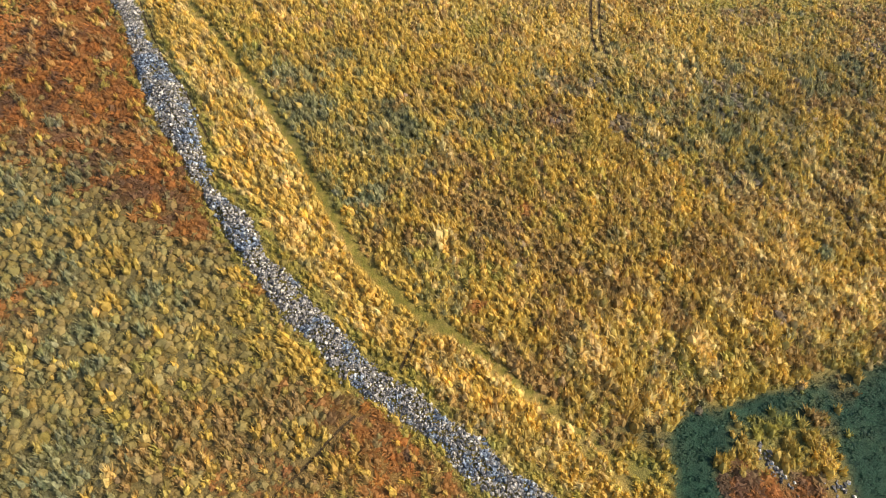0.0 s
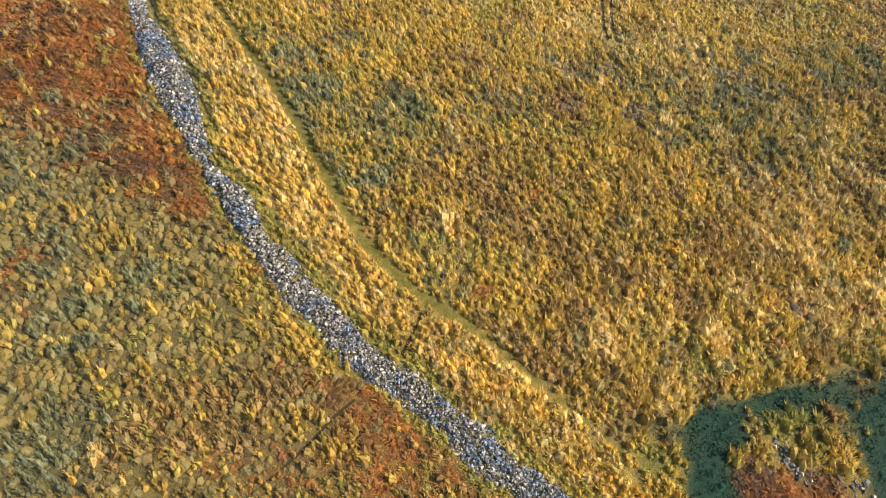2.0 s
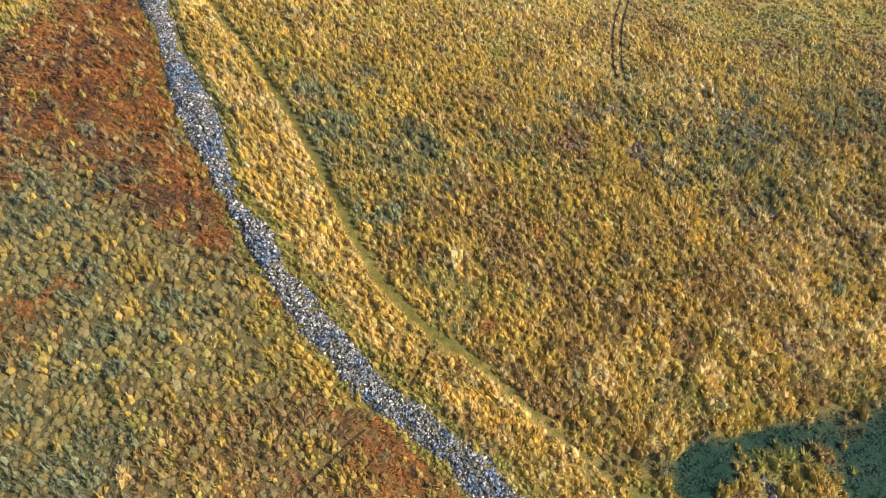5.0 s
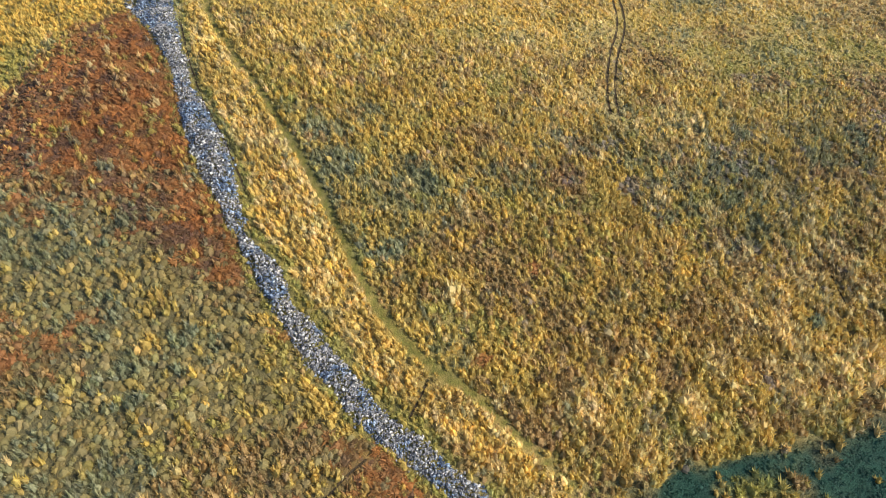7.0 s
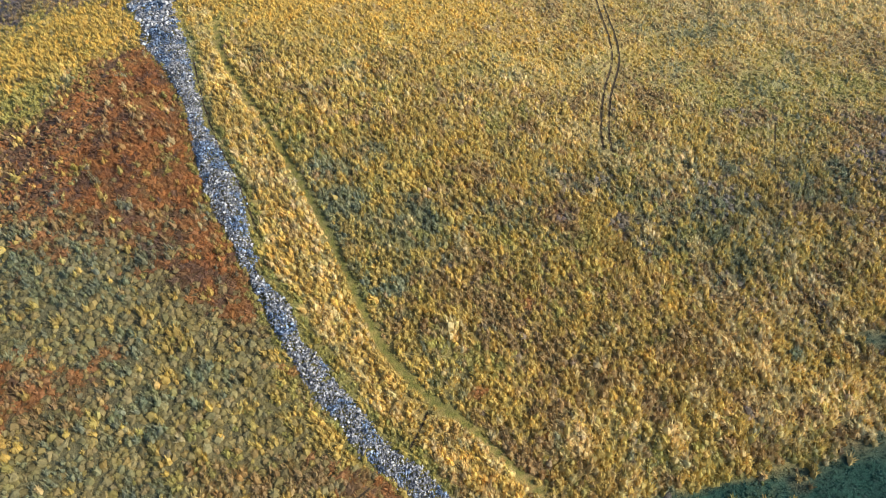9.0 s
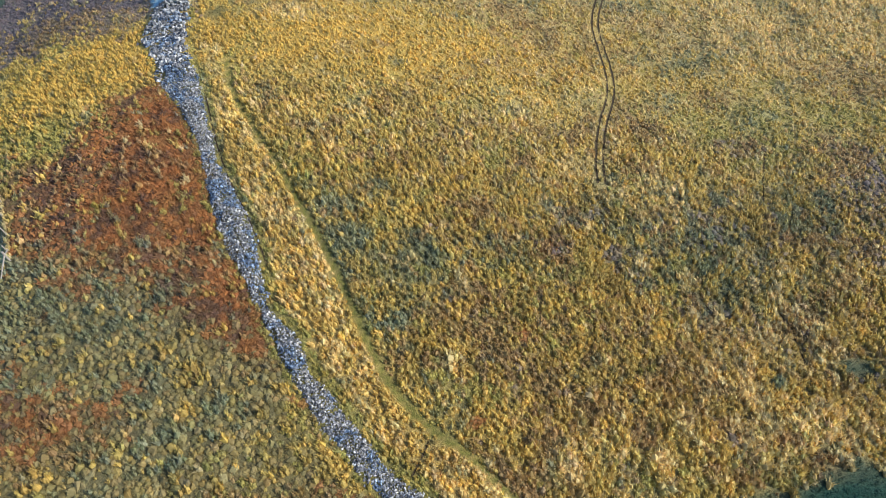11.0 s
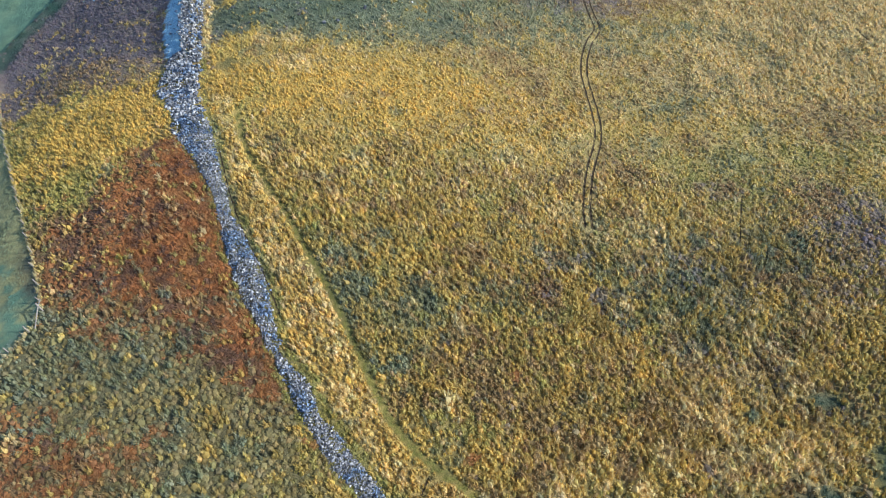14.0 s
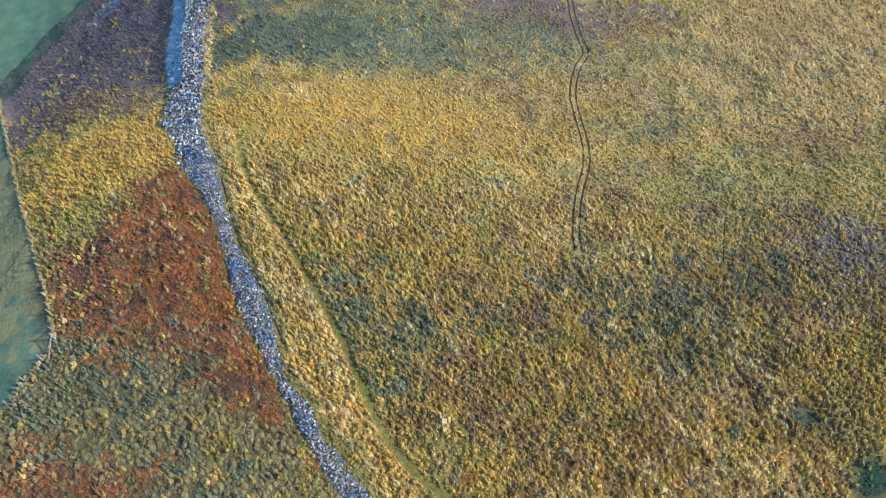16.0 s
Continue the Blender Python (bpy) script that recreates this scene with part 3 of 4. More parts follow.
# ---- plants ----
# kind: radius, height, how far the shoulder flares, blades, blade length, blade width, least and most tilt, droop
FORMS = {"amber": (0.205, 0.40, 0.78, 21, 0.38, 0.072, 0.06, 0.58, 0.16), "gold": (0.205, 0.40, 0.78, 21, 0.38, 0.072, 0.06, 0.60, 0.16),
         "straw": (0.22, 0.44, 0.82, 26, 0.44, 0.068, 0.08, 0.70, 0.24), "brown": (0.205, 0.36, 0.78, 21, 0.36, 0.072, 0.08, 0.65, 0.18),
         "olive": (0.205, 0.30, 0.80, 21, 0.32, 0.072, 0.15, 0.80, 0.20), "cushion": (0.275, 0.25, 0.80, 25, 0.18, 0.062, 0.45, 1.25, 0.26),
         "grey": (0.195, 0.34, 0.76, 23, 0.38, 0.062, 0.05, 0.60, 0.06), "bracken": (0.26, 0.21, 0.84, 24, 0.36, 0.095, 0.65, 1.35, 0.22),
         "dead": (0.26, 0.19, 0.84, 22, 0.34, 0.090, 0.65, 1.35, 0.22), "heather": (0.28, 0.24, 0.84, 19, 0.20, 0.080, 0.20, 0.95, 0.06),
         "green": (0.17, 0.06, 0.80, 18, 0.20, 0.055, 0.45, 1.10, 0.10), "shade_frost": (0.22, 0.05, 0.80, 10, 0.14, 0.060, 0.60, 1.20, 0.10),
         "pasture": (0.22, 0.035, 0.80, 5, 0.10, 0.060, 0.80, 1.30, 0.05)}


def tufts(kind, x, y, scale, simple):
    """Tussocks: a lumpy standing heart with leaves springing from it. simple: fewer corners, for the farther hillside."""
    r, h, flare, n, length, w, tilt_lo, tilt_hi, droop = FORMS[kind]
    sides = 5 if simple else 6
    if simple:
        n, w = max(4, round(n * 0.26)), w * 1.5
    count = len(x)
    z = surface(x, y) - 0.05
    # tones even out far off, standing in for haze
    fade = smooth(40, 72, y)
    tone = 1 + (0.16 - 0.08 * fade) * rng.standard_normal(count) + (0.36 - 0.18 * fade) * grain(x, y, 1.6, 61, 2) + 0.18 * grain(x, y, 5.0, 64, 2)
    hue = np.array(HUES[kind]) * np.clip(tone, 0.55, 1.6)[:, None] * (1 + 0.035 * rng.standard_normal((count, 3)))
    hue = hue * (1 + np.array((0.05, 0.0, -0.13)) * (rng.standard_normal(count) + 0.8 * grain(x, y, 2.0, 63, 2))[:, None])
    own = {"cushion": 0.8, "pasture": 0.25, "green": 0.35, "olive": 0.55, "gold": 0.6, "amber": 0.55, "grey": 0.55, "heather": 0.5}.get(kind, 0.65)
    own = (own * (1 - 0.06 * fade))[:, None]
    hue = np.clip(own * hue + (1 - own) * plant_hue(x, y), 0.01, 0.8)
    s = scale[:, None]
    tall = h * scale * rng.uniform(0.75, 1.3, count) * (1 - 0.4 * fade)
    # the way the clump leans in the wind
    comb = 1.9 + 0.7 * grain(x, y, 3.0, 62, 2) + 0.5 * rng.standard_normal(count)
    lean = tall * rng.uniform(0.05, 0.45, count)
    lx, ly = np.cos(comb) * lean, np.sin(comb) * lean
    # heart: rim, shoulder, crown
    a = np.arange(sides) * 2 * np.pi / sides + rng.uniform(0, 2 * np.pi, (count, 1))
    parts = []
    for ring, high in ((1.0, -0.06), (flare, 0.58)):
        rr = r * ring * rng.uniform(0.68, 1.32, (count, sides)) * s
        zz = z[:, None] + tall[:, None] * high * rng.uniform(0.72, 1.28, (count, sides))
        up = max(high, 0)
        parts.append(np.stack([x[:, None] + np.cos(a) * rr + up * lx[:, None], y[:, None] + np.sin(a) * rr + up * ly[:, None], zz], -1))
    crown = np.stack([x + lx + 0.2 * r * scale * rng.standard_normal(count), y + ly + 0.2 * r * scale * rng.standard_normal(count), z + tall], -1)[:, None]
    hearts = np.concatenate(parts + [crown], 1).reshape(-1, 3)
    i6, j6 = np.arange(sides), (np.arange(sides) + 1) % sides
    quad = np.stack([i6, j6, j6 + sides, i6 + sides], -1).ravel()
    tri = np.stack([i6 + sides, j6 + sides, np.full(sides, 2 * sides)], -1).ravel()
    c_heart, one, s_one = 2 * sides + 1, np.concatenate([quad, tri]), np.concatenate([np.full(sides, 4), np.full(sides, 3)])
    f_heart = (np.arange(count)[:, None] * c_heart + one[None]).ravel()
    s_heart = np.tile(s_one, count)
    # leaves: root, two sides, tip
    turn = rng.uniform(-np.pi, np.pi, (count, n))
    out = np.sqrt(rng.uniform(0.0, 1, (count, n)))
    size_ = length * rng.uniform(0.6, 1.3, (count, n)) * s
    cx, cy = np.cos(turn), np.sin(turn)
    tilt = tilt_lo + (tilt_hi - tilt_lo) * np.clip(out * 0.8 + rng.uniform(-0.3, 0.3, (count, n)), 0, 1)
    st, ct = np.sin(tilt), np.cos(tilt)
    vx, vy = cx * st + 0.35 * np.cos(comb)[:, None] * ct, cy * st + 0.35 * np.sin(comb)[:, None] * ct
    reach = r * 0.95 * out * s
    high = 0.95 - 0.75 * out ** 1.5
    root = np.stack([x[:, None] + cx * reach + high * lx[:, None], y[:, None] + cy * reach + high * ly[:, None], z[:, None] + tall[:, None] * (high - 0.1)], -1)
    mid = root + np.stack([vx * size_ * 0.5, vy * size_ * 0.5, size_ * ct * 0.5], -1)
    tip = mid + np.stack([(vx + droop * cx) * size_ * 0.5, (vy + droop * cy) * size_ * 0.5, size_ * (ct * 0.5 - droop)], -1)
    wide = np.stack([-cy, cx, 0 * cx], -1) * (w * rng.uniform(0.6, 1.3, (count, n)) * s)[..., None]
    m = count * n
    blades = np.stack([root - wide * 0.6, root + wide * 0.6, mid * 0.3 + tip * 0.7], 2).reshape(-1, 3)
    c_blade, f_one, s_blade = 3, [0, 1, 2], [3]
    f_blade = (np.arange(m)[:, None] * c_blade + count * c_heart + np.array(f_one)[None]).ravel()
    blade_hue = np.repeat(np.repeat(hue, n, 0) * (1.05 + 0.10 * rng.standard_normal((m, 1))), c_blade, 0)
    hues = np.clip(np.concatenate([np.repeat(hue, c_heart, 0), blade_hue]), 0.008, 0.85)
    return np.concatenate([hearts, blades]), np.concatenate([f_heart, f_blade]), np.concatenate([s_heart, np.tile(s_blade, m)]), hues, np.concatenate([np.full(len(s_heart), kind == "green"), np.zeros(m, bool)])


def tuft_mesh(name, mat, verts, flat, sizes, hue, round_):
    return mesh_of(name, verts, flat, sizes, hue, mat, round_)


def scatter(lo_x, hi_x, lo_y, hi_y, step):
    """Jittered places, clear of the wall, the path and the wheel track."""
    X, Y = np.meshgrid(np.arange(lo_x, hi_x, step), np.arange(lo_y, hi_y, step * 0.9))
    x = (X + (np.arange(X.shape[0]) % 2)[:, None] * step * 0.5).ravel() + rng.uniform(-0.72, 0.72, X.size) * step
    y = Y.ravel() + rng.uniform(-0.72, 0.72, X.size) * step
    d, side, _, w = along(WALL, x, y)
    keep = (d > w * 0.5 + 0.02) | ((y > 75) & (side < 0) & (d > 0.15))
    # spilled stones lie bare
    keep &= along([(22.0, 15.6), (24.0, 13.2)], x, y)[0] > 0.62
    keep &= np.hypot((x - 28) / 1.6, (y - 13.1) / 0.9) > 1
    d, _, _, w = along(TROD, x, y)
    keep &= d > w * 0.4
    keep &= np.abs(along(TRACK, x, y)[0] - 0.43) > 0.20
    for line in WORN:
        keep &= along(line, x, y)[0] > 0.10
    return x[keep], y[keep]


def seen_from_above(x, y):
    """The stretch of hillside that the plan covers with plants: a fan widening northward."""
    half_l = 34 + 0.62 * np.maximum(y - 8, 0)
    half_r = 40 + 0.38 * np.maximum(y - 8, 0)
    return (x > -half_l) & (x < half_r) & (y > 7) & (y < 122)


px_near, py_near = scatter(-36, 42, 7, 60, 0.405)
px_far, py_far = scatter(-100, 82, 7, 122, 0.43)
far = seen_from_above(px_far, py_far) & ~((px_far > -36) & (px_far < 42) & (py_far < 60))
px_out, py_out = scatter(-115, 105, -18, 140, 1.3)
px_foot, py_foot = scatter(-62, 68, -15, 24, 0.6)
foot = ~seen_from_above(px_foot, py_foot)
outer = ~seen_from_above(px_out, py_out) & ~((px_out > -62) & (px_out < 68) & (py_out > -15) & (py_out < 24))
px, py = np.concatenate([px_near, px_far[far], px_out[outer], px_foot[foot]]), np.concatenate([py_near, py_far[far], py_out[outer], py_foot[foot]])
size = np.concatenate([np.full(len(px_near), 1.0), 1 - 0.12 * smooth(48, 72, py_far[far]), np.full(outer.sum(), 1.8), np.full(foot.sum(), 1.25)]) * rng.uniform(0.6, 1.42, len(px))
size *= 1 + 0.25 * grain(px, py, 1.8, 30, 2)
share = covers(px, py)
kinds = list(share)
worn = np.abs(along(TRACK, px, py)[0] - 0.5)
for line in WORN:
    worn = np.minimum(worn, along(line, px, py)[0])
size *= 0.66 + 0.34 * smooth(0.15, 0.6, worn)
d_path, _, _, w_path = along(TROD, px, py)
size *= 0.26 + 0.74 * smooth(w_path * 0.35, w_path * 1.0, d_path)
edge = along(WALL, px, py)
size *= 1 + 0.25 * smooth(0.4, 0.8, share["straw"])
size *= 0.88 + 0.12 * smooth(0.2, 1.1, edge[0] - edge[3] * 0.5)
# rank tussocks on the damp lower slope: fewer and larger
rank_ = 1 - smooth(0.6, 1.1, np.hypot((px - 25) / 24, (py - 21) / 12) + 0.25 * grain(px, py, 5.0, 66, 2))
rank_ *= (1 - share["green"]) * smooth(0.5, 2.0, along(TROD, px, py)[0])
keep_ = rng.random(len(px)) > 0.12 * rank_
# rounded cushions stand apart, one to each small plot
mound_ = share["cushion"] > 0.42
plot = np.floor(px / 0.33).astype(int) * 4000 + np.floor(py / 0.30 + 0.5 * (np.floor(px / 0.33) % 2)).astype(int)
first_ = np.zeros(len(px), bool)
first_[np.unique(plot, return_index=True)[1]] = True
keep_ &= first_ | ~mound_
keep_ &= (share["pasture"] < 0.5) | (rng.random(len(px)) < 0.35)
size *= 1 + 0.2 * rank_
d_path_kept, w_path_kept = d_path[keep_], w_path[keep_]
px, py, size, share = px[keep_], py[keep_], size[keep_], {k: v[keep_] for k, v in share.items()}
near_count = int(keep_[:len(px_near)].sum())
# shorter grass between wall and path
size *= 1 - 0.06 * ((along(WALL, px, py)[1] > 0) & (along(TROD, px, py)[1] < 0) & (px < 10) & (py < 66))
# neighbours tend to be of one kind
field = grain(px, py, 1.1, 50, 2) + 0.20 * rng.standard_normal(len(px))
level = np.argsort(np.argsort(field)) / len(px)
pick = (np.cumsum(np.stack([share[k] for k in kinds], -1), -1) < level[:, None]).sum(-1).clip(0, len(kinds) - 1)
pick = np.where(share["shade_frost"] > 0.5, kinds.index("shade_frost"), pick)
pick = np.where((share["pasture"] > 0.25) & (px < -40), kinds.index("pasture"), pick)
on_path = (d_path_kept < w_path_kept * 0.7) & (rng.random(len(px)) < 0.8)
pick = np.where(on_path, kinds.index("olive"), pick)
# rank dead grass along the foot of the fence
def beside_line(line, step, off):
    out = []
    for p, q in zip(line[:-1], line[1:]):
        n = math.hypot(q[0] - p[0], q[1] - p[1])
        for i in range(int(n / step)):
            k = (i + rng.random()) * step / n
            out.append((p[0] + k * (q[0] - p[0]) + off * rng.standard_normal(), p[1] + k * (q[1] - p[1]) + off * rng.standard_normal()))
    return np.array(out)


rank = np.concatenate([beside_line(FENCE_A, 0.17, 0.10), beside_line(FENCE_B, 0.17, 0.12)])
px, py, size = np.concatenate([px, rank[:, 0]]), np.concatenate([py, rank[:, 1]]), np.concatenate([size, rng.uniform(0.6, 0.9, len(rank))])
pick = np.concatenate([pick, np.full(len(rank), kinds.index("straw"))])
TUFTS = {"amber": ("amber_grass", "deep amber autumn grass on the upper slope", "grass"), "gold": ("moor_grass", "golden autumn moor grass in shaggy tussocks", "grass"), "straw": ("straw_tussocks", "pale straw coloured dead grass tussocks", "grass"),
         "brown": ("brown_sedge", "brown withered sedge among the grass", "sedge"), "olive": ("olive_grass", "yellow green grass tufts on the moor", "grass"),
         "cushion": ("cushion_grass", "rounded cushions of pale yellow grass", "grass"), "grey": ("rushes", "grey green rushes in low clumps", "rushes"),
         "bracken": ("bracken", "rust brown dead bracken fronds", "bracken"), "heather": ("heather", "dark purple brown heather", "heather"), "green": ("green_turf", "dark green damp turf and moss, also painting the shadow line at the field edge", "grass"),
         "dead": ("dead_bracken", "dark brown collapsed bracken litter and stems", "bracken"), "shade_frost": ("shade_blue_turf", "rimed turf by the wall, the blue of its shade put into the colour", "grass"),
         "pasture": ("pasture_grass", "short green grazed pasture grass", "grass")}
detailed = (np.arange(len(px)) < near_count) & (rng.random(len(px)) > smooth(44, 60, py) * 0.95)
for i, kind in enumerate(kinds):
    sel = pick == i
    name, label, category = TUFTS[kind]
    mat = plant_material(name + "_leaf", 0.32)
    close = sel & detailed
    rest_ = sel & ~close
    made, base = [], 0
    for chosen, simple in ((close, False), (rest_, True)):
        if chosen.any():
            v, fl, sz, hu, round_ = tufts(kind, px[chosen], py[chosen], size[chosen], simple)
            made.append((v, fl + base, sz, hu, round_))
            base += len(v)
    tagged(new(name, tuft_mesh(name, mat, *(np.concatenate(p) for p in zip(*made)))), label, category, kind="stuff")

# ---- the tumbled stone wall ----
def stone_mesh(seed, name="stone"):
    """A broken, blunt-edged field stone about a metre across, to be scaled."""
    r = np.random.default_rng(seed)
    bm = bmesh.new()
    flat = r.uniform(0.5, 0.8)
    for _ in range(10):
        p = r.standard_normal(3)
        p = np.sign(p) * np.abs(p / np.linalg.norm(p)) ** 0.75 * 0.5
        bm.verts.new((p[0] * r.uniform(0.85, 1.1), p[1] * 0.8, p[2] * flat))
    bmesh.ops.convex_hull(bm, input=bm.verts)
    loose = [v for v in bm.verts if not v.link_faces]
    bmesh.ops.delete(bm, geom=loose, context="VERTS")
    me = bpy.data.meshes.new(name)
    bm.to_mesh(me)
    bm.free()
    me.materials.append(STONE)
    return me


STONES = [stone_mesh(100 + i) for i in range(10)]


def stone_arrays(me):
    v = np.empty(len(me.vertices) * 3, np.float32)
    me.vertices.foreach_get("co", v)
    f = np.array([list(p.vertices) for p in me.polygons])
    return v.reshape(-1, 3), f


SHAPES = [stone_arrays(me) for me in STONES]


def wall_place(s):
    """Point, direction and width at s metres along the wall."""
    for p, q in zip(WALL[:-1], WALL[1:]):
        n = math.hypot(q[0] - p[0], q[1] - p[1])
        if s <= n:
            t = s / n
            return p[0] + t * (q[0] - p[0]), p[1] + t * (q[1] - p[1]), (q[0] - p[0]) / n, (q[1] - p[1]) / n, p[2] + t * (q[2] - p[2])
        s -= n
    return None


def standing(y):
    """How far the wall still stands: whole at its far end, heaped rubble nearer."""
    return float(smooth(72.5, 76, np.array(y)))


def wall_stones():
    """Places of the wall's stones: x, y, height over the ground, size, spin, shape."""
    r = random.Random(5)
    out, s = [], 0.0
    total = sum(math.hypot(q[0] - p[0], q[1] - p[1]) for p, q in zip(WALL[:-1], WALL[1:]))
    while s < total - 0.1:
        x, y, dx, dy, w = wall_place(s)
        up = standing(y)
        big = 0.14 if y < 60 else 0.27
        ragged = lambda k, size: float(grain(np.array(s), np.array(k), size, 42, 2))
        crest = (0.22 + 0.2 * ragged(0.0, 3.0)) * (1 - up) + 2.2 * up
        crest *= min(1, w / 1.5)
        east_, west_ = w * (0.5 + 0.13 * ragged(3.0, 1.2)), w * (0.5 + 0.13 * ragged(9.0, 1.2))
        for _ in range(round((east_ + west_) / big * (1.6 - 0.25 * up))):
            rel = r.uniform(-1, 1) if r.random() < 0.94 else r.uniform(-1.25, 1.25)
            if y < 60 and float(grain(np.array(s), np.array(rel * w + 50), 0.9, 43, 2)) > 0.6 and r.random() < 0.7:
                continue
            if y > 74.5 and rel < -0.08 - 0.12 * ragged(5.0, 1.5) and r.random() < 0.97:
                continue
            across = rel * (east_ if rel > 0 else west_)
            low = max(0.0, 1 - rel ** 2)
            ridge = 0.14 if rel < -0.08 else 1.0 if rel < 0.3 else max(0.05, 0.75 - 1.0 * (rel - 0.3))
            heap = crest * (low * (1 - up) + ridge * up)
            size_ = big * r.choice((0.6, 0.75, 0.9, 1.0, 1.3, 2.1))
            out.append((x - dy * across + r.uniform(-0.1, 0.1), y + dx * across + r.uniform(-0.1, 0.1), max(-0.02, heap * (r.uniform(0.55, 1.1) if rel < -0.08 or rel > 0.3 else r.uniform(0.1, 1.05) if up > 0.1 else r.uniform(0.55, 1.1))), size_, r.uniform(0, 360), r.randrange(10)))
        for _ in range(round(6 * up)):
            # the standing core
            across = w * r.uniform(-0.02, 0.13)
            out.append((x - dy * across, y + dx * across, crest * r.uniform(0.05, 1.0), big * r.uniform(0.9, 1.3), r.uniform(0, 360), r.randrange(10)))
        s += big * 0.62
    return out


def stone_pose(x, y, z, size_, spin, r):
    return pose(x, y, z, r.uniform(-40, 40), r.uniform(-40, 40), spin) @ Matrix.Diagonal((size_, size_, size_, 1))


def joined(name, places, seed):
    """Many stones in one mesh."""
    r = random.Random(seed)
    vs, fs, at = [], [], 0
    for x, y, z, size_, spin, shape in places:
        v, f = SHAPES[shape]
        m = np.array(stone_pose(x, y, z, size_, spin, r))
        vs.append(v @ m[:3, :3].T + m[:3, 3])
        fs.append(f + at)
        at += len(v)
    return mesh_of(name, np.concatenate(vs), np.concatenate([f.ravel() for f in fs]), np.full(sum(len(f) for f in fs), 3), None, STONE)


placed = wall_stones()
bx, by = np.array([p[0] for p in placed]), np.array([p[1] for p in placed])
bz = surface(bx, by)
placed = [(p[0], p[1], p[2] + float(z) + 0.02, *p[3:]) for p, z in zip(placed, bz)]
near = [p for p in placed if -9 < p[0] < 4.6]
near.sort(key=lambda p: -p[2] + float(hill(np.array(p[0]), np.array(p[1]))))
near, under = near[:290], near[290:]
wall_thing = tagged(new("stone_wall"), "tumbled dry stone wall of pale grey field stones, crossing the moor", "wall", kind="structure")
rest = new("rubble", joined("rubble", [p for p in placed if not -9 < p[0] < 4.6] + under, 3))
rest.parent = wall_thing
tagged(rest, "heaped grey field stones", kind="stuff")


# ---- the fence round the green field ----
def part(name, bm, mat, parent, label=""):
    me = bpy.data.meshes.new(name)
    bm.to_mesh(me)
    bm.free()
    me.materials.append(mat)
    ob = new(name, me)
    ob.parent = parent
    if label:
        tagged(ob, label)
    return ob


def bar(a, b, width, taper=1.0, sides=8):
    """A rough round bar from a to b."""
    a, b = Vector(a), Vector(b)
    bm = bmesh.new()
    turn_ = (b - a).to_track_quat("Z", "Y").to_matrix().to_4x4()
    bmesh.ops.create_cone(bm, cap_ends=True, segments=sides, radius1=width / 2, radius2=width / 2 * taper, depth=(b - a).length,
                          matrix=Matrix.Translation((a + b) / 2) @ turn_)
    return bm


def on_ground(x, y):
    return float(surface(np.array(float(x)), np.array(float(y))))


def walk_line(line, step):
    pts, left = [], 0.0
    for p, q in zip(line[:-1], line[1:]):
        n = math.hypot(q[0] - p[0], q[1] - p[1])
        while left < n:
            pts.append((p[0] + (q[0] - p[0]) * left / n, p[1] + (q[1] - p[1]) * left / n))
            left += step
        left -= n
    return pts


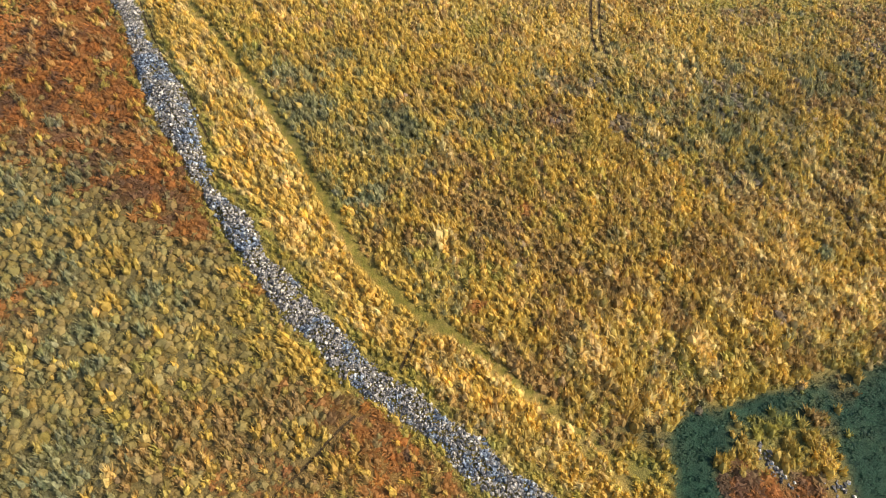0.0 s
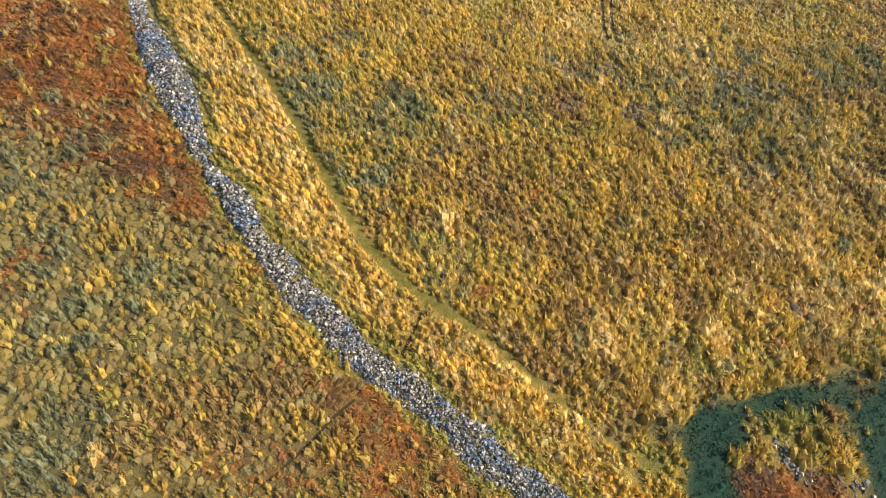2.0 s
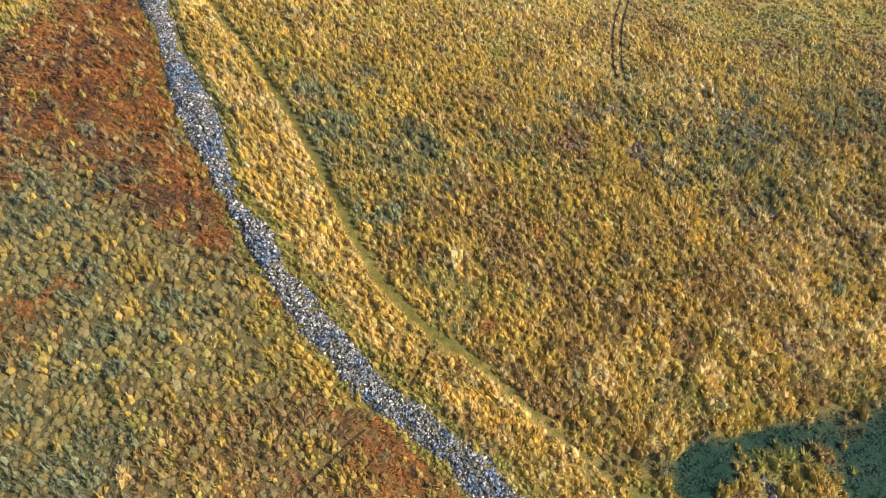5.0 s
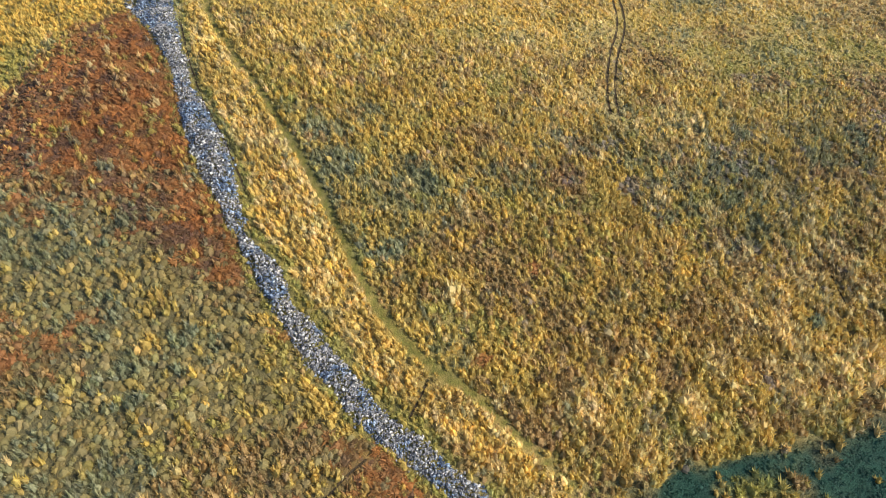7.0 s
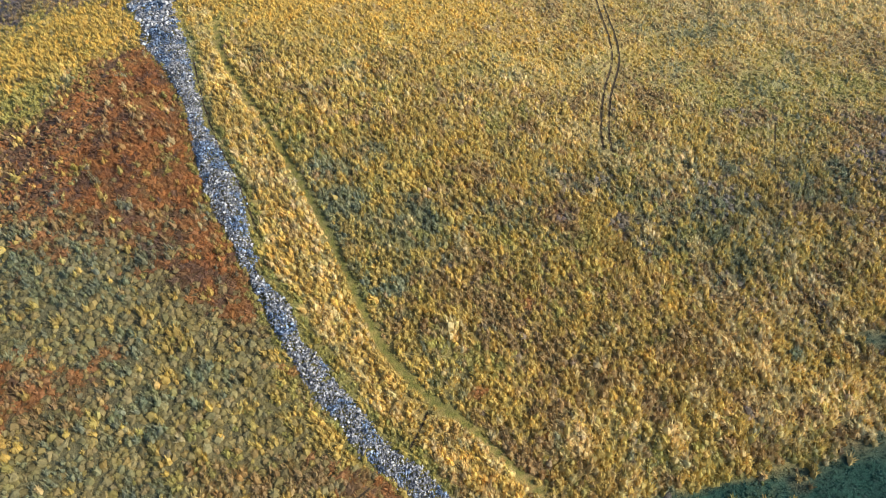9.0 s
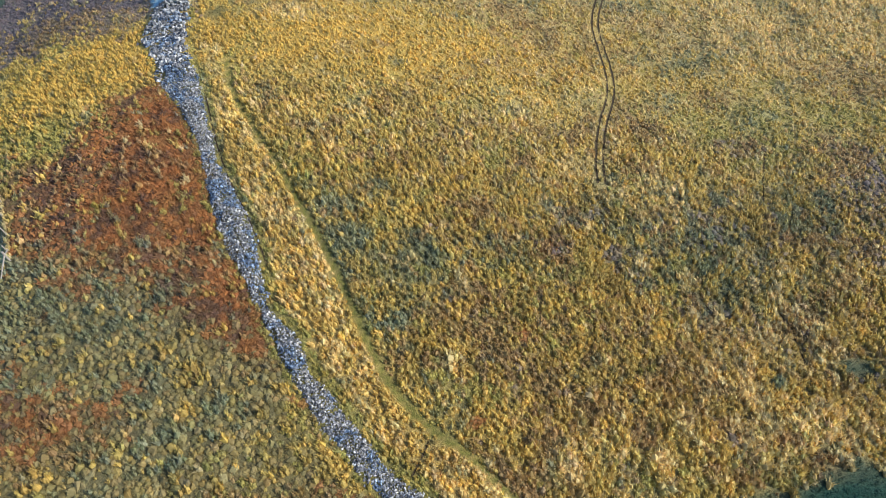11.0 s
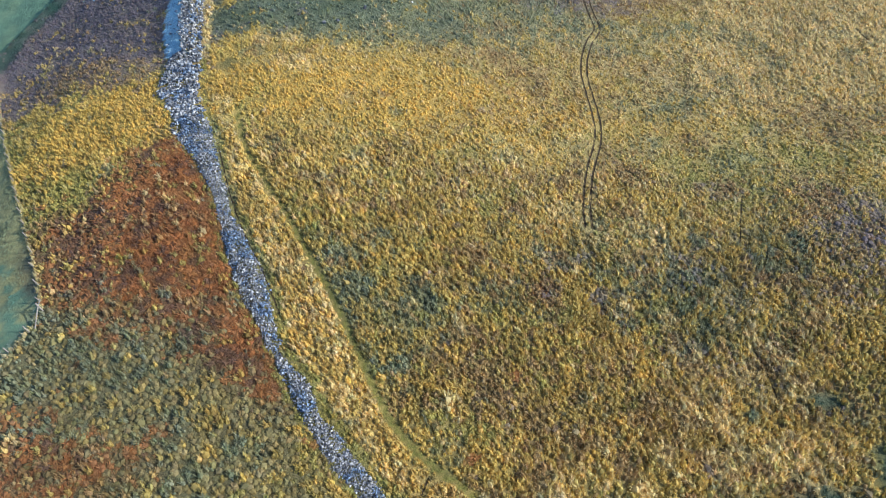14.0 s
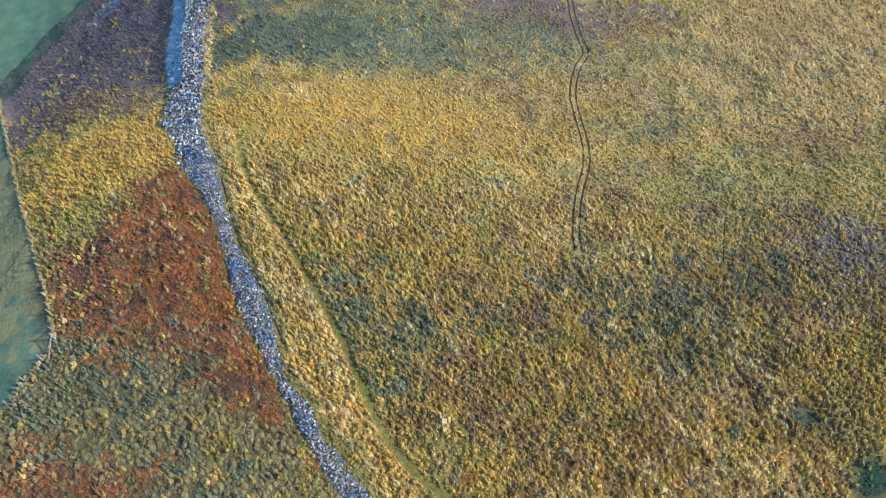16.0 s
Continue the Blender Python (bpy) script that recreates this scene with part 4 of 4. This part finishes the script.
def fence(line, label):
    thing = tagged(new("fence"), label, "fence", group="fences round the green field")
    r = random.Random(9)
    posts = walk_line(line, 2.5)
    tops = []
    for x, y in posts:
        z = on_ground(x, y)
        lx, ly = r.uniform(-0.08, 0.08), r.uniform(-0.08, 0.08)
        part("post", bar((x, y, z - 0.3), (x + lx, y + ly, z + 1.15), 0.12, 0.9), WOOD, thing)
        tops.append(((x, y, z), lx, ly))
    for p, q in zip(tops[:-1], tops[1:]):
        for share_ in (0.25, 0.5, 0.72, 0.92):
            h = 1.15 * share_
            ends = [(b[0] + lx * share_, b[1] + ly * share_, b[2] + h) for b, lx, ly in (p, q)]
            part("wire", bar(*ends, 0.004, sides=4), WIRE, thing)
    return thing


fence(FENCE_A, "weathered post and wire fence between moor and green field")
fence(FENCE_B, "weathered post and wire fence along rough grass")


def strainer(x, y, feet):
    z = on_ground(x, y)
    thing = tagged(new("strainer_post"), "pale wooden strainer post with two props at a fence corner", "fence post")
    part("post", bar((x, y, z - 0.4), (x, y, z + 1.5), 0.2, 0.95), WOOD, thing)
    for fx_, fy_ in feet:
        part("prop", bar((fx_, fy_, on_ground(fx_, fy_)), (x, y, z + 1.1), 0.13), WOOD, thing)


strainer(-41.2, 34.5, ((-42.4, 36.2), (-41.3, 32.4)))


# ---- loose stones ----
def boulder(x, y, size_, seed, label, group):
    r = random.Random(seed)
    ob = new("boulder", STONES[seed % 10])
    ob.matrix_world = stone_pose(x, y, on_ground(x, y) + size_ * 0.18, size_, r.uniform(0, 360), r)
    tagged(ob, label, "boulder", group=group)


r_b = random.Random(3)
for i, (x, y) in enumerate(((-30.8, 80.6), (-20, 80.3), (-11.2, 81.9), (-18.2, 81.0), (-10.5, 89.4), (-36.2, 88.9), (-26.1, 78.0), (-14.8, 84.3), (-10.4, 79.1), (-8.3, 87.1), (-5.7, 90.8))):
    boulder(x, y, r_b.uniform(0.5, 0.9), i, "pale lichen covered boulder lying in green turf", "boulders on the moor")
for i in range(46):
    t = r_b.random()
    x, y = 22.0 + 2.0 * t + r_b.gauss(0, 0.28), 15.6 - 2.4 * t + r_b.gauss(0, 0.3)
    boulder(x, y, r_b.uniform(0.2, 0.42), 20 + i, "grey stone spilled from an old wall", "stones in the wet hollow")
for i in range(22):
    boulder(28 + r_b.gauss(0, 0.7), 13.1 + r_b.gauss(0, 0.35), r_b.uniform(0.2, 0.42), 80 + i, "grey stone spilled from an old wall", "stones in the wet hollow")

# ---- the wall's nearest stones, one by one ----
r_w = random.Random(8)
for x, y, z, size_, spin, shape in near:
    ob = new("stone", STONES[shape])
    ob.parent = wall_thing
    ob.matrix_world = stone_pose(x, y, z, size_, spin, r_w)
